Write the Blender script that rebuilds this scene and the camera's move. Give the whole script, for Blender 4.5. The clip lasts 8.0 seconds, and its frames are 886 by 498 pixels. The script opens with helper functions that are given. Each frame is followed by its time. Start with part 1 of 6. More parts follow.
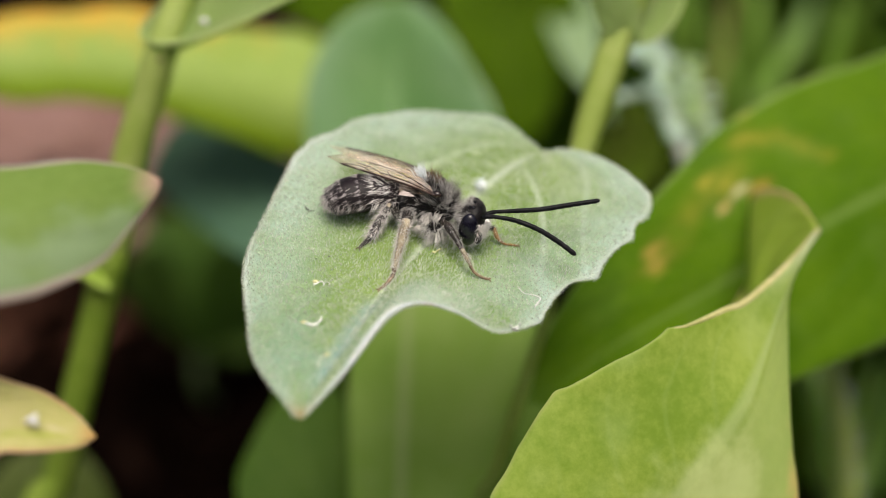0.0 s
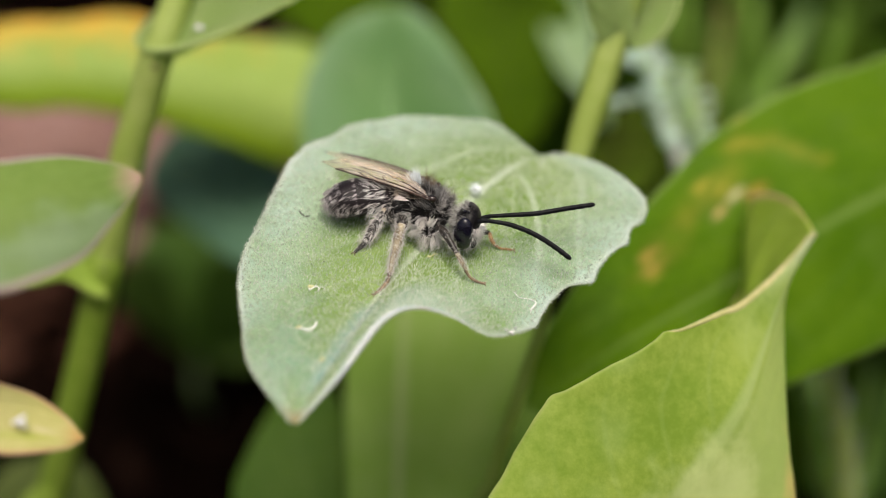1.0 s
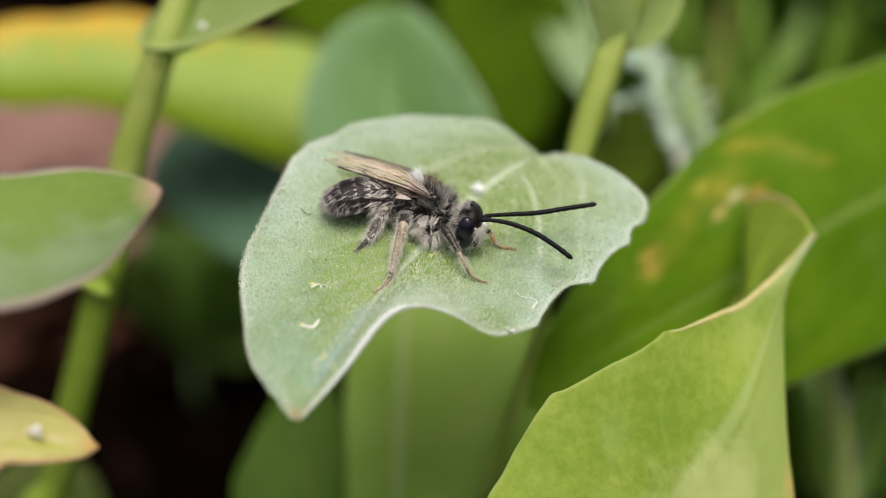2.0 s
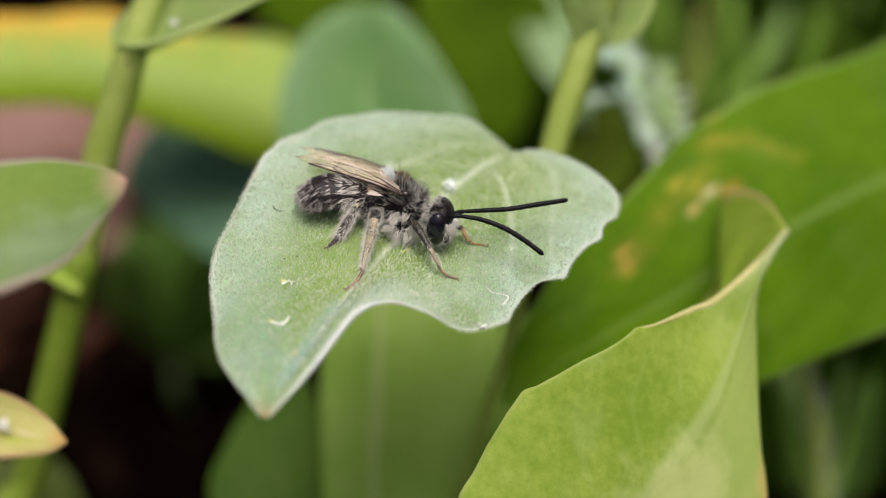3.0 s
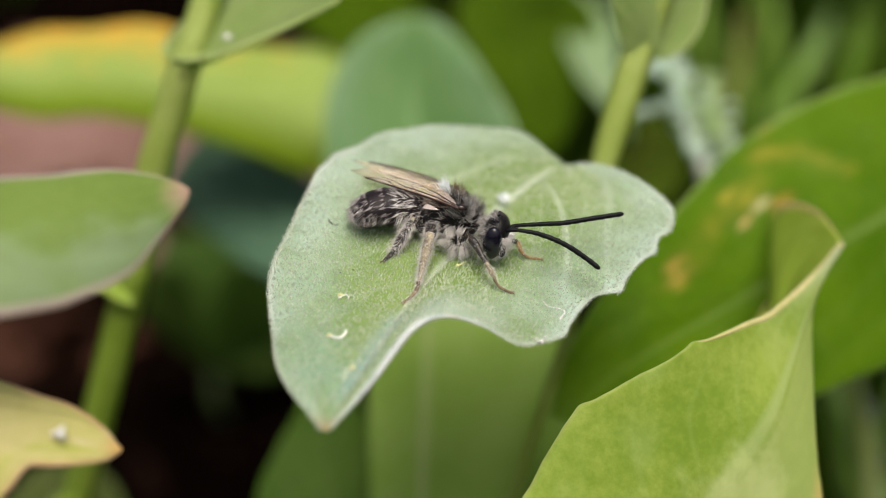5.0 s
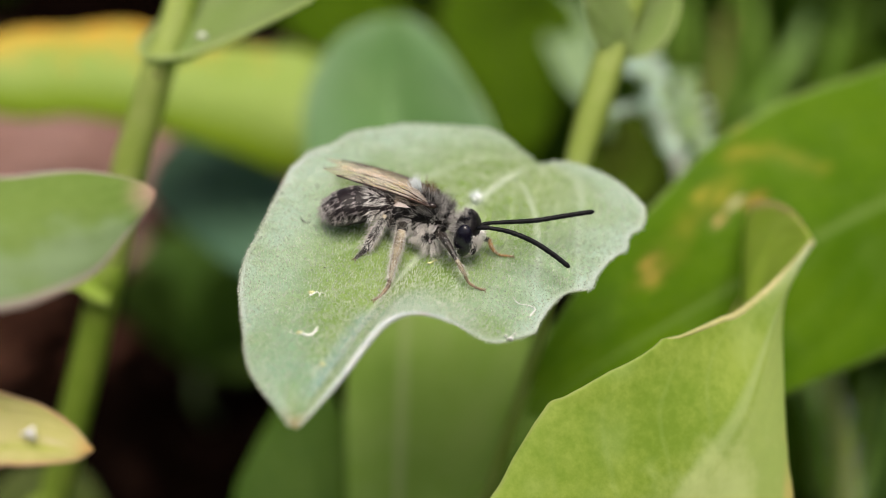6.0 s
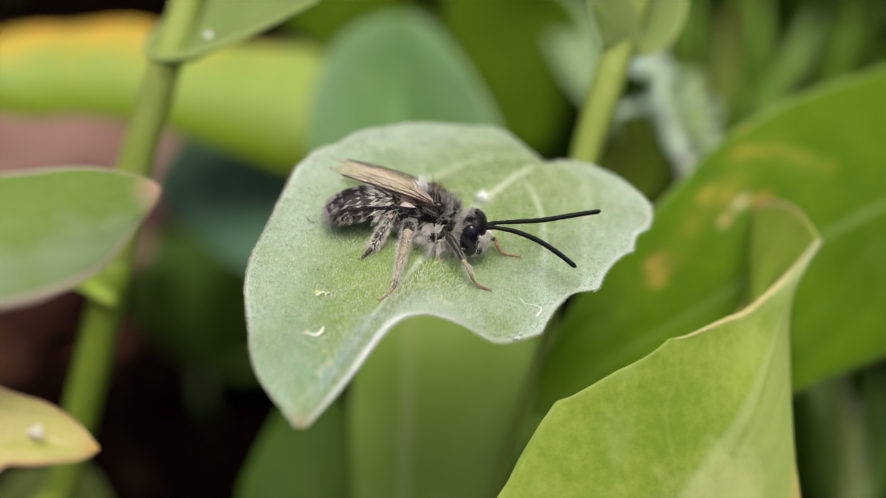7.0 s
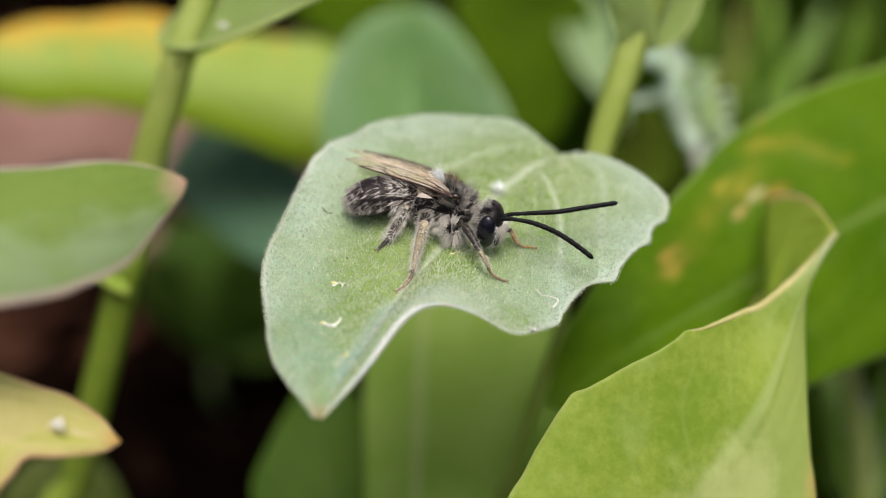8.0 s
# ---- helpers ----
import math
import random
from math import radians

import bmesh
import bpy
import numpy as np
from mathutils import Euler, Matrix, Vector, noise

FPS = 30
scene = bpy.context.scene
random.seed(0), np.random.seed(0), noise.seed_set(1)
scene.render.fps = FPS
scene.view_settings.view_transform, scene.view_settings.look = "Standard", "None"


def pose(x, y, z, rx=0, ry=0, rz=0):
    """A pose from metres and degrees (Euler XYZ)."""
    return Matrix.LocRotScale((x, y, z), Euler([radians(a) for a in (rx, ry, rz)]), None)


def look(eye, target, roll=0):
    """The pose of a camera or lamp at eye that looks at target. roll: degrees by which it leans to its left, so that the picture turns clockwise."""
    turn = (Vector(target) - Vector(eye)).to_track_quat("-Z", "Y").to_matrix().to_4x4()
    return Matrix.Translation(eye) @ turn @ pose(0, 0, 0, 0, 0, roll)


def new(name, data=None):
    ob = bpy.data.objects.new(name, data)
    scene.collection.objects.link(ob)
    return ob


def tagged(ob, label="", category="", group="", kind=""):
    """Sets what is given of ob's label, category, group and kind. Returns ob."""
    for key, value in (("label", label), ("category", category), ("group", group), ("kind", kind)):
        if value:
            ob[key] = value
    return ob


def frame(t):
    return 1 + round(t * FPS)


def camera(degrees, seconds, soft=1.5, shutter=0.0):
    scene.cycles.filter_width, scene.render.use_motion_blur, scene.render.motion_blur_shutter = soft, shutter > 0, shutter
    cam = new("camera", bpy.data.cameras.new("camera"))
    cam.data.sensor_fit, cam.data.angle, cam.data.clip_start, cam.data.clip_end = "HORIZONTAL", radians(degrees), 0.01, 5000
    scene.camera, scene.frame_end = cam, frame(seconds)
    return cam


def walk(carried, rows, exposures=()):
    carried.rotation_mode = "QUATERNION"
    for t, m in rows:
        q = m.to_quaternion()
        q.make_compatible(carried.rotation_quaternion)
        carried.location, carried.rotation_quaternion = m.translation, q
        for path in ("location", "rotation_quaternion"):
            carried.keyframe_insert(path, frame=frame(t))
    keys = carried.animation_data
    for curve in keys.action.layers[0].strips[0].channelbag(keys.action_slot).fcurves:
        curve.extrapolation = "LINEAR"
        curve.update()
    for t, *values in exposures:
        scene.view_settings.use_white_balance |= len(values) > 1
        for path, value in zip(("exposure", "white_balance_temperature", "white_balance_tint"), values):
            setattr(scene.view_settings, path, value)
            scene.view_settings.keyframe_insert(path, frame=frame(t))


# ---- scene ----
# Lengths below are in millimetres and are turned into metres by mm().
LENS = 42.6
cam = camera(LENS, 8.0, soft=0.7)
PATH = [
    (0.0, -0.000, 0.000, 140.000, 62.000, -0.000, 0.000),
    (0.5, 0.195, 0.002, 139.520, 62.309, -0.012, -0.190),
    (1.0, 0.194, -0.061, 139.734, 62.452, 0.201, -0.197),
    (1.5, 0.352, -0.172, 139.518, 62.437, 0.096, -0.056),
    (1.7, -0.022, -0.378, 139.598, 62.441, -0.028, -0.034),
    (2.8, 0.513, -0.172, 139.943, 62.592, -0.249, -0.673),
    (3.0, 0.831, -0.301, 139.505, 62.468, -0.304, -0.859),
    (3.5, 0.198, -0.306, 139.721, 62.976, 0.137, -0.433),
    (4.0, -0.061, -0.274, 139.514, 62.799, 0.198, -0.270),
    (4.5, -0.926, -0.111, 139.787, 62.451, -0.082, -0.082),
    (4.7, -0.926, -0.111, 139.787, 62.623, 0.146, 0.348),
    (5.8, 0.366, -0.561, 139.704, 63.226, 0.477, 0.630),
    (6.0, 0.366, -0.561, 139.704, 62.995, 0.141, -0.002),
    (6.5, 0.592, -0.535, 139.429, 62.932, 0.269, -0.135),
    (7.0, 0.207, -0.458, 139.726, 62.929, 0.224, 0.159),
    (7.5, -0.842, -0.402, 140.463, 62.581, 0.359, 0.917),
    (8.0, -0.441, -0.428, 139.664, 62.518, 0.182, 0.503),
]
walk(cam, [(t, pose(x / 1000, y / 1000, z / 1000, rx, ry, rz)) for t, x, y, z, rx, ry, rz in PATH],
     exposures=[(0.0, -0.08, 6720, 8), (8.0, -0.08, 6720, 8)])
cam.data.dof.use_dof = True
cam.data.dof.focus_distance = 0.0675
cam.data.dof.aperture_fstop = 13.0

# ---- light: bright overcast sky, broad soft sun from high on the camera's side ----
SUN_ELEVATION, SUN_AZIMUTH = 68.0, 165.0
world = bpy.data.worlds.new("sky")
scene.world = world
world.use_nodes = True
wn, wl = world.node_tree.nodes, world.node_tree.links
sky = wn.new("ShaderNodeTexSky")
sky.sky_type = "NISHITA"
sky.sun_disc = False
sky.sun_elevation = radians(SUN_ELEVATION)
sky.sun_rotation = radians(SUN_AZIMUTH)
sky.air_density, sky.dust_density, sky.ozone_density = 1.0, 9.0, 1.0
wn["Background"].inputs["Strength"].default_value = 0.11
wl.new(sky.outputs["Color"], wn["Background"].inputs["Color"])
sun_data = bpy.data.lights.new("sun", "SUN")
sun_data.energy, sun_data.angle, sun_data.color = 2.75, radians(36), (1.0, 0.96, 0.9)
sun = new("sun", sun_data)
_az, _el = radians(SUN_AZIMUTH), radians(SUN_ELEVATION)
sun.matrix_world = look((math.sin(_az) * math.cos(_el) * 5, math.cos(_az) * math.cos(_el) * 5, math.sin(_el) * 5), (0, 0, 0))


# ---- materials ----
def nodes_of(name):
    m = bpy.data.materials.new(name)
    m.use_nodes = True
    nt = m.node_tree
    return m, nt.nodes, nt.links, nt.nodes["Principled BSDF"]


def math_node(n, l, op, a, b=0.0, c=0.0, clamp=False):
    k = n.new("ShaderNodeMath")
    k.operation, k.use_clamp = op, clamp
    for i, v in enumerate((a, b, c)):
        if isinstance(v, (int, float)):
            k.inputs[i].default_value = v
        else:
            l.new(v, k.inputs[i])
    return k.outputs[0]


def ramp01(n, l, value, lo, hi):
    k = n.new("ShaderNodeMapRange")
    k.interpolation_type = "SMOOTHSTEP"
    l.new(value, k.inputs["Value"])
    k.inputs["From Min"].default_value, k.inputs["From Max"].default_value = lo, hi
    return k.outputs["Result"]


def mix_colour(n, l, fac, a, b):
    k = n.new("ShaderNodeMix")
    k.data_type = "RGBA"
    for sock, v in ((k.inputs["Factor"], fac), (k.inputs["A"], a), (k.inputs["B"], b)):
        if isinstance(v, (int, float)):
            sock.default_value = v
        elif isinstance(v, tuple):
            sock.default_value = (*v, 1)
        else:
            l.new(v, sock)
    return k.outputs["Result"]


def noise_tex(n, l, vec, scale, detail=3.0, rough=0.55):
    k = n.new("ShaderNodeTexNoise")
    k.inputs["Scale"].default_value, k.inputs["Detail"].default_value = scale, detail
    k.inputs["Roughness"].default_value = rough
    l.new(vec, k.inputs["Vector"])
    return k.outputs["Fac"]


def plain(name, c1, c2, scale, rough=0.5, bump=0.0, spec=0.5, thin=0.0, c3=None):
    """A surface that wanders between two colours at two scales; scale is per metre; thin: how much light passes through."""
    m, n, l, p = nodes_of(name)
    co = n.new("ShaderNodeTexCoord").outputs["Object"]
    big, fine = noise_tex(n, l, co, scale), noise_tex(n, l, co, scale * 7, 4)
    both = math_node(n, l, "ADD", math_node(n, l, "MULTIPLY", big, 0.65), math_node(n, l, "MULTIPLY", fine, 0.35))
    fac = ramp01(n, l, both, 0.36, 0.64)
    col = mix_colour(n, l, fac, c1, c2)
    if c3:
        col = mix_colour(n, l, ramp01(n, l, noise_tex(n, l, co, scale * 2.3, 2), 0.58, 0.7), col, c3)
    l.new(col, p.inputs["Base Color"])
    p.inputs["Roughness"].default_value = rough
    p.inputs["Specular IOR Level"].default_value = spec
    if bump:
        b = n.new("ShaderNodeBump")
        b.inputs["Strength"].default_value, b.inputs["Distance"].default_value = bump, 0.3 / scale
        l.new(fine, b.inputs["Height"])
        l.new(b.outputs["Normal"], p.inputs["Normal"])
    if thin:
        t = n.new("ShaderNodeBsdfTranslucent")
        l.new(col, t.inputs["Color"])
        x = n.new("ShaderNodeMixShader")
        x.inputs[0].default_value = thin
        l.new(p.outputs[0], x.inputs[1])
        l.new(t.outputs[0], x.inputs[2])
        l.new(x.outputs[0], n["Material Output"].inputs["Surface"])
    return m


def leaf_material(name, c1, c2, vein, margin, margin_at=0.95, veins=6, slant=0.35, rough=0.5, thin=0.3, through_col=(0.3, 0.42, 0.05),
                  rib=0.035, vein_mix=0.5, tip=None, patches=(), patch_col=(0.45, 0.3, 0.08), spec=0.12, bump=0.35, frost=0.0, side_mix=0.6, grain=0.0, tip_at=0.96, patch_mix=0.45, net_mix=0.16, rim_soft=0.05, rim_near=False, mottle=0.0, lines=(), far_lit_col=None, far_lit_mix=0.6):
    """Leaf blade: mottled green, paler veins, a rim of its own colour, optional dried or light-painted tip, and patches
    of damage or painted sheen (u, v, radius).
    """
    m, n, l, p = nodes_of(name)
    tc = n.new("ShaderNodeTexCoord")
    co = tc.outputs["Object"]
    sep = n.new("ShaderNodeSeparateXYZ")
    l.new(tc.outputs["UV"], sep.inputs[0])
    u, v = sep.outputs[0], sep.outputs[1]
    a = math_node(n, l, "ABSOLUTE", math_node(n, l, "MULTIPLY_ADD", v, 2.0, -1.0))
    wob = noise_tex(n, l, co, 180, 2)
    big, fine = noise_tex(n, l, co, 130, 3), noise_tex(n, l, co, 1500, 5, 0.65)
    fac = math_node(n, l, "ADD", math_node(n, l, "MULTIPLY", big, 0.6), math_node(n, l, "MULTIPLY", fine, 0.4))
    col = mix_colour(n, l, ramp01(n, l, fac, 0.35, 0.65), c1, c2)
    if mottle:
        col = mix_colour(n, l, math_node(n, l, "MULTIPLY", ramp01(n, l, noise_tex(n, l, co, 210, 1), 0.5, 0.68), mottle), col, vein)
    ribm = ramp01(n, l, math_node(n, l, "ADD", a, math_node(n, l, "MULTIPLY", u, rib * 0.7)), rib * 1.6, rib * 0.5)
    ph = math_node(n, l, "ADD", math_node(n, l, "SUBTRACT", math_node(n, l, "MULTIPLY", u, float(veins)), math_node(n, l, "MULTIPLY", a, slant * veins)),
                   math_node(n, l, "MULTIPLY", wob, 0.5))
    saw = math_node(n, l, "PINGPONG", ph, 0.5)
    side = math_node(n, l, "MULTIPLY", ramp01(n, l, saw, 0.085, 0.01), ramp01(n, l, a, 1.0, 0.5))
    net = n.new("ShaderNodeTexVoronoi")
    net.feature = "DISTANCE_TO_EDGE"
    net.inputs["Scale"].default_value = 700
    l.new(co, net.inputs["Vector"])
    netm = math_node(n, l, "MULTIPLY", ramp01(n, l, net.outputs["Distance"], 0.06, 0.0), net_mix)
    vm = math_node(n, l, "MAXIMUM", math_node(n, l, "MAXIMUM", ribm, math_node(n, l, "MULTIPLY", side, side_mix)), netm)
    col = mix_colour(n, l, math_node(n, l, "MULTIPLY", vm, vein_mix), col, vein)
    # far half of the blade painted lighter, in place of light on it
    if far_lit_col:
        col = mix_colour(n, l, math_node(n, l, "MULTIPLY", ramp01(n, l, v, 0.5, 0.58), far_lit_mix), col, far_lit_col)
    for c0, c1, c2, lo, hi, w, strength in lines:
        # one side vein: v = c0 + c1 u + c2 u^2 between two values of u
        bow = math_node(n, l, "ADD", math_node(n, l, "MULTIPLY_ADD", u, c1, c0), math_node(n, l, "MULTIPLY", math_node(n, l, "MULTIPLY", u, u), c2))
        off = math_node(n, l, "ABSOLUTE", math_node(n, l, "SUBTRACT", v, bow))
        span = math_node(n, l, "MULTIPLY", ramp01(n, l, u, lo, lo + 0.04), ramp01(n, l, u, hi, hi - 0.06))
        col = mix_colour(n, l, math_node(n, l, "MULTIPLY", math_node(n, l, "MULTIPLY", ramp01(n, l, off, w, w * 0.15), span), strength), col, vein)
    if frost:
        col = mix_colour(n, l, math_node(n, l, "MULTIPLY", ramp01(n, l, noise_tex(n, l, co, 260, 4), 0.15, 0.65), math_node(n, l, "MULTIPLY", ramp01(n, l, a, 0.25, 1.0), frost)), col, (0.58, 0.73, 0.73))
    if grain:
        gr = n.new("ShaderNodeTexVoronoi")
        gr.inputs["Scale"].default_value = 6500
        l.new(co, gr.inputs["Vector"])
        pick = noise_tex(n, l, co, 3000, 2)
        gm = math_node(n, l, "MULTIPLY", ramp01(n, l, gr.outputs["Distance"], 0.42, 0.1), ramp01(n, l, pick, 0.3, 0.55))
        col = mix_colour(n, l, math_node(n, l, "MULTIPLY", gm, grain), col, (0.86, 0.9, 0.68))
        fine = math_node(n, l, "ADD", fine, math_node(n, l, "MULTIPLY", gm, 0.25))
    for pu, pv, pr, pm, pc in [q + (1.0, patch_col)[len(q) - 3:] for q in patches]:
        du = math_node(n, l, "MULTIPLY", math_node(n, l, "SUBTRACT", u, pu), 1.0)
        dv = math_node(n, l, "MULTIPLY", math_node(n, l, "SUBTRACT", v, pv), 0.8)
        dist = math_node(n, l, "SQRT", math_node(n, l, "ADD", math_node(n, l, "MULTIPLY", du, du), math_node(n, l, "MULTIPLY", dv, dv)))
        dist = math_node(n, l, "ADD", dist, math_node(n, l, "MULTIPLY", math_node(n, l, "SUBTRACT", noise_tex(n, l, co, 420, 3), 0.5), pr * 2.2))
        col = mix_colour(n, l, math_node(n, l, "MULTIPLY", ramp01(n, l, dist, pr * 1.25, 0.0), patch_mix * pm), col, pc)
    if tip:
        col = mix_colour(n, l, ramp01(n, l, math_node(n, l, "ADD", u, math_node(n, l, "MULTIPLY", wob, 0.06)), tip_at, 1.03), col, tip)
    edge = ramp01(n, l, math_node(n, l, "ADD", a, math_node(n, l, "MULTIPLY", math_node(n, l, "SUBTRACT", big, 0.5), 0.06)), margin_at, margin_at + rim_soft)
    if rim_near:
        edge = math_node(n, l, "MULTIPLY", edge, ramp01(n, l, v, 0.5, 0.42))
    col = mix_colour(n, l, math_node(n, l, "MULTIPLY", edge, 0.85), col, margin)
    l.new(col, p.inputs["Base Color"])
    p.inputs["Roughness"].default_value, p.inputs["Specular IOR Level"].default_value = rough, spec
    b = n.new("ShaderNodeBump")
    b.inputs["Strength"].default_value, b.inputs["Distance"].default_value = bump, 0.0003
    l.new(math_node(n, l, "SUBTRACT", fine, math_node(n, l, "MULTIPLY", vm, 0.5)), b.inputs["Height"])
    l.new(b.outputs["Normal"], p.inputs["Normal"])
    t = n.new("ShaderNodeBsdfTranslucent")
    l.new(mix_colour(n, l, 0.5, col, through_col), t.inputs["Color"])
    x = n.new("ShaderNodeMixShader")
    x.inputs[0].default_value = thin
    l.new(p.outputs[0], x.inputs[1])
    l.new(t.outputs[0], x.inputs[2])
    l.new(x.outputs[0], n["Material Output"].inputs["Surface"])
    return m


# Blue-grey patches paint the sky's sheen along the fold towards the tip.
M_BEELEAF = leaf_material("downy_leaf", (0.2, 0.325, 0.07), (0.31, 0.43, 0.14), (0.66, 0.74, 0.6), (0.76, 0.79, 0.77), 0.92, 7, 0.45, 0.5, 0.33,
                          (0.5, 0.65, 0.2), 0.04, 0.85, (0.5, 0.36, 0.16), bump=0.7, rim_soft=0.12, spec=0.3, frost=0.72, side_mix=0.3, grain=0.5, tip_at=0.985, net_mix=0.1,
                          lines=((0.687, -1.83, 0.0, 0.11, 0.34, 0.022, 0.62), (0.175, 1.134, -6.3, 0.03, 0.3, 0.02, 0.42), (0.71, 0.0, -0.1, 0.0, 0.4, 0.02, 0.5), (0.96, -1.55, 0.0, 0.26, 0.5, 0.02, 0.3), (0.14, 1.2, 0.0, 0.3, 0.5, 0.02, 0.28)),
                          patches=((0.633, 0.2, 0.1), (0.7, 0.36, 0.07), (0.74, 0.4, 0.09, 1.2), (0.78, 0.44, 0.1, 1.2), (0.83, 0.45, 0.11, 1.2), (0.88, 0.46, 0.12, 1.2), (0.93, 0.5, 0.11, 1.0), (0.85, 0.78, 0.2, 0.8, (0.32, 0.5, 0.42)), (0.93, 0.6, 0.14, 0.9, (0.3, 0.5, 0.43)), (0.8, 0.15, 0.15)), patch_col=(0.33, 0.47, 0.46), patch_mix=0.6)
# The half beyond the midrib is coloured lighter to offset its shading.
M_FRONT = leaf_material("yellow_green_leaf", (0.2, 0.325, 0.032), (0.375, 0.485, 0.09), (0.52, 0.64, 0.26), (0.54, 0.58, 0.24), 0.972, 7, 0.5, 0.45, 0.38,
                        rib=0.07, vein_mix=0.6, tip=(0.54, 0.6, 0.36), tip_at=0.8, spec=0.12, side_mix=0.14, bump=0.06, net_mix=0.0, mottle=0.2, far_lit_col=(0.56, 0.7, 0.22), far_lit_mix=0.7,
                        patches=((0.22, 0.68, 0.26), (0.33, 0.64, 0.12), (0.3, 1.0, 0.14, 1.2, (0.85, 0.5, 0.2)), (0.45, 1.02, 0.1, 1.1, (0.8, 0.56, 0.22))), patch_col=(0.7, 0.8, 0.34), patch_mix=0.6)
M_YELLOWRIM = plain("pale_yellow_rim", (0.48, 0.47, 0.17), (0.64, 0.58, 0.3), 260, 0.5, bump=0.15, thin=0.2, spec=0.2)
M_CURL = leaf_material("green_curled_leaf", (0.38, 0.53, 0.055), (0.48, 0.63, 0.1), (0.28, 0.4, 0.06), (0.62, 0.4, 0.24), 0.9, 5, 0.5, 0.55, 0.5, (0.4, 0.55, 0.06), spec=0.2, bump=0.1)
# The rim is coloured paler to imitate light sheen on the upper edge.
M_RIGHT = leaf_material("deep_green_leaf", (0.064, 0.15, 0.002), (0.108, 0.212, 0.005), (0.2, 0.3, 0.07), (0.3, 0.4, 0.14), 0.96, 7, 0.5, 0.6, 0.25,
                        (0.2, 0.36, 0.02), rib=0.045, vein_mix=0.6, spec=0.08, bump=0.15, mottle=0.1, side_mix=0.22,
                        patches=((0.674, 0.885, 0.02, 1.0), (0.64, 0.768, 0.016, 1.5, (0.8, 0.68, 0.4)), (0.655, 0.82, 0.013, 0.8), (0.676, 0.755, 0.016, 1.3, (0.66, 0.46, 0.2)), (0.618, 0.735, 0.022, 1.0, (0.5, 0.3, 0.06)), (0.66, 0.83, 0.06, 0.4),
                                 (0.775, 0.812, 0.022, 1.0, (0.5, 0.3, 0.08)), (0.783, 0.75, 0.022, 1.0, (0.5, 0.32, 0.09)), (0.787, 0.708, 0.016, 0.8), (0.775, 0.76, 0.045, 0.3), (0.72, 0.84, 0.05, 0.25),
                                 (0.61, 0.93, 0.02, 0.4), (0.596, 0.909, 0.022, 0.5), (0.58, 0.885, 0.022, 0.5), (0.562, 0.861, 0.022, 0.55), (0.55, 0.825, 0.022, 0.55), (0.539, 0.787, 0.022, 0.5), (0.528, 0.75, 0.02, 0.5), (0.517, 0.708, 0.02, 0.45), (0.578, 0.99, 0.016, 0.6)),
                        patch_col=(0.5, 0.4, 0.06), patch_mix=0.6)
# Pale bluish patches on the near half are a painted sheen.
M_LEFT = leaf_material("green_leaf_with_pink_rim", (0.135, 0.225, 0.04), (0.19, 0.285, 0.065), (0.28, 0.36, 0.17), (0.55, 0.44, 0.41), 0.87, 6, 0.5, 0.5, 0.25,
                       tip=(0.52, 0.34, 0.27), tip_at=0.94, rib=0.02, vein_mix=0.25, bump=0.1, side_mix=0.2, net_mix=0.0, patches=((0.55, 0.12, 0.3), (0.7, 0.15, 0.3), (0.82, 0.2, 0.22)), patch_col=(0.27, 0.37, 0.21), patch_mix=0.4)
M_YELLOW = leaf_material("yellowing_leaf", (0.54, 0.52, 0.17), (0.66, 0.6, 0.26), (0.62, 0.56, 0.28), (0.6, 0.34, 0.19), 0.9, 5, 0.5, 0.45, 0.3, tip=(0.62, 0.38, 0.14), net_mix=0.0, bump=0.12, side_mix=0.2, vein_mix=0.3, mottle=0.3, rim_soft=0.08,
                         patches=((0.72, 0.2, 0.07, 1.2), (0.8, 0.22, 0.07, 1.2), (0.88, 0.25, 0.06, 1.1), (0.64, 0.3, 0.06, 0.8, (0.74, 0.6, 0.4)), (0.9, 0.4, 0.03, 0.8, (0.8, 0.7, 0.5)), (0.6, 0.75, 0.03, 1.0, (0.82, 0.76, 0.55))), patch_col=(0.42, 0.5, 0.05), patch_mix=0.6)
M_LIME = leaf_material("lime_leaf_with_yellow_rim", (0.3, 0.43, 0.08), (0.36, 0.49, 0.12), (0.42, 0.52, 0.16), (0.2, 0.32, 0.0), 0.3, 6, 0.5, 0.5, 0.3, rim_soft=0.5, rim_near=True,
                       patches=((0.16, 1.0, 0.42), (0.3, 1.04, 0.38), (0.41, 1.08, 0.28)), patch_col=(0.8, 0.47, 0.07), patch_mix=0.66)
M_BLUE = leaf_material("blue_green_leaf", (0.12, 0.255, 0.08), (0.17, 0.305, 0.11), (0.22, 0.33, 0.15), (0.26, 0.36, 0.18), 0.95, 6, 0.5, 0.5, 0.2, vein_mix=0.2, spec=0.25, bump=0.1, frost=0.1)
M_MID = leaf_material("mid_green_leaf", (0.3, 0.5, 0.075), (0.4, 0.58, 0.13), (0.6, 0.7, 0.32), (0.26, 0.4, 0.12), 0.96, 6, 0.5, 0.5, 0.5, rib=0.075, vein_mix=0.75, side_mix=0.15, spec=0.2, bump=0.1, mottle=0.12)
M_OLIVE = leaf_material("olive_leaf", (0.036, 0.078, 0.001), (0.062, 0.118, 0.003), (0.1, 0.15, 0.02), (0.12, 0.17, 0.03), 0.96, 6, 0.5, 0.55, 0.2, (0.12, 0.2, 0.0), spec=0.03)
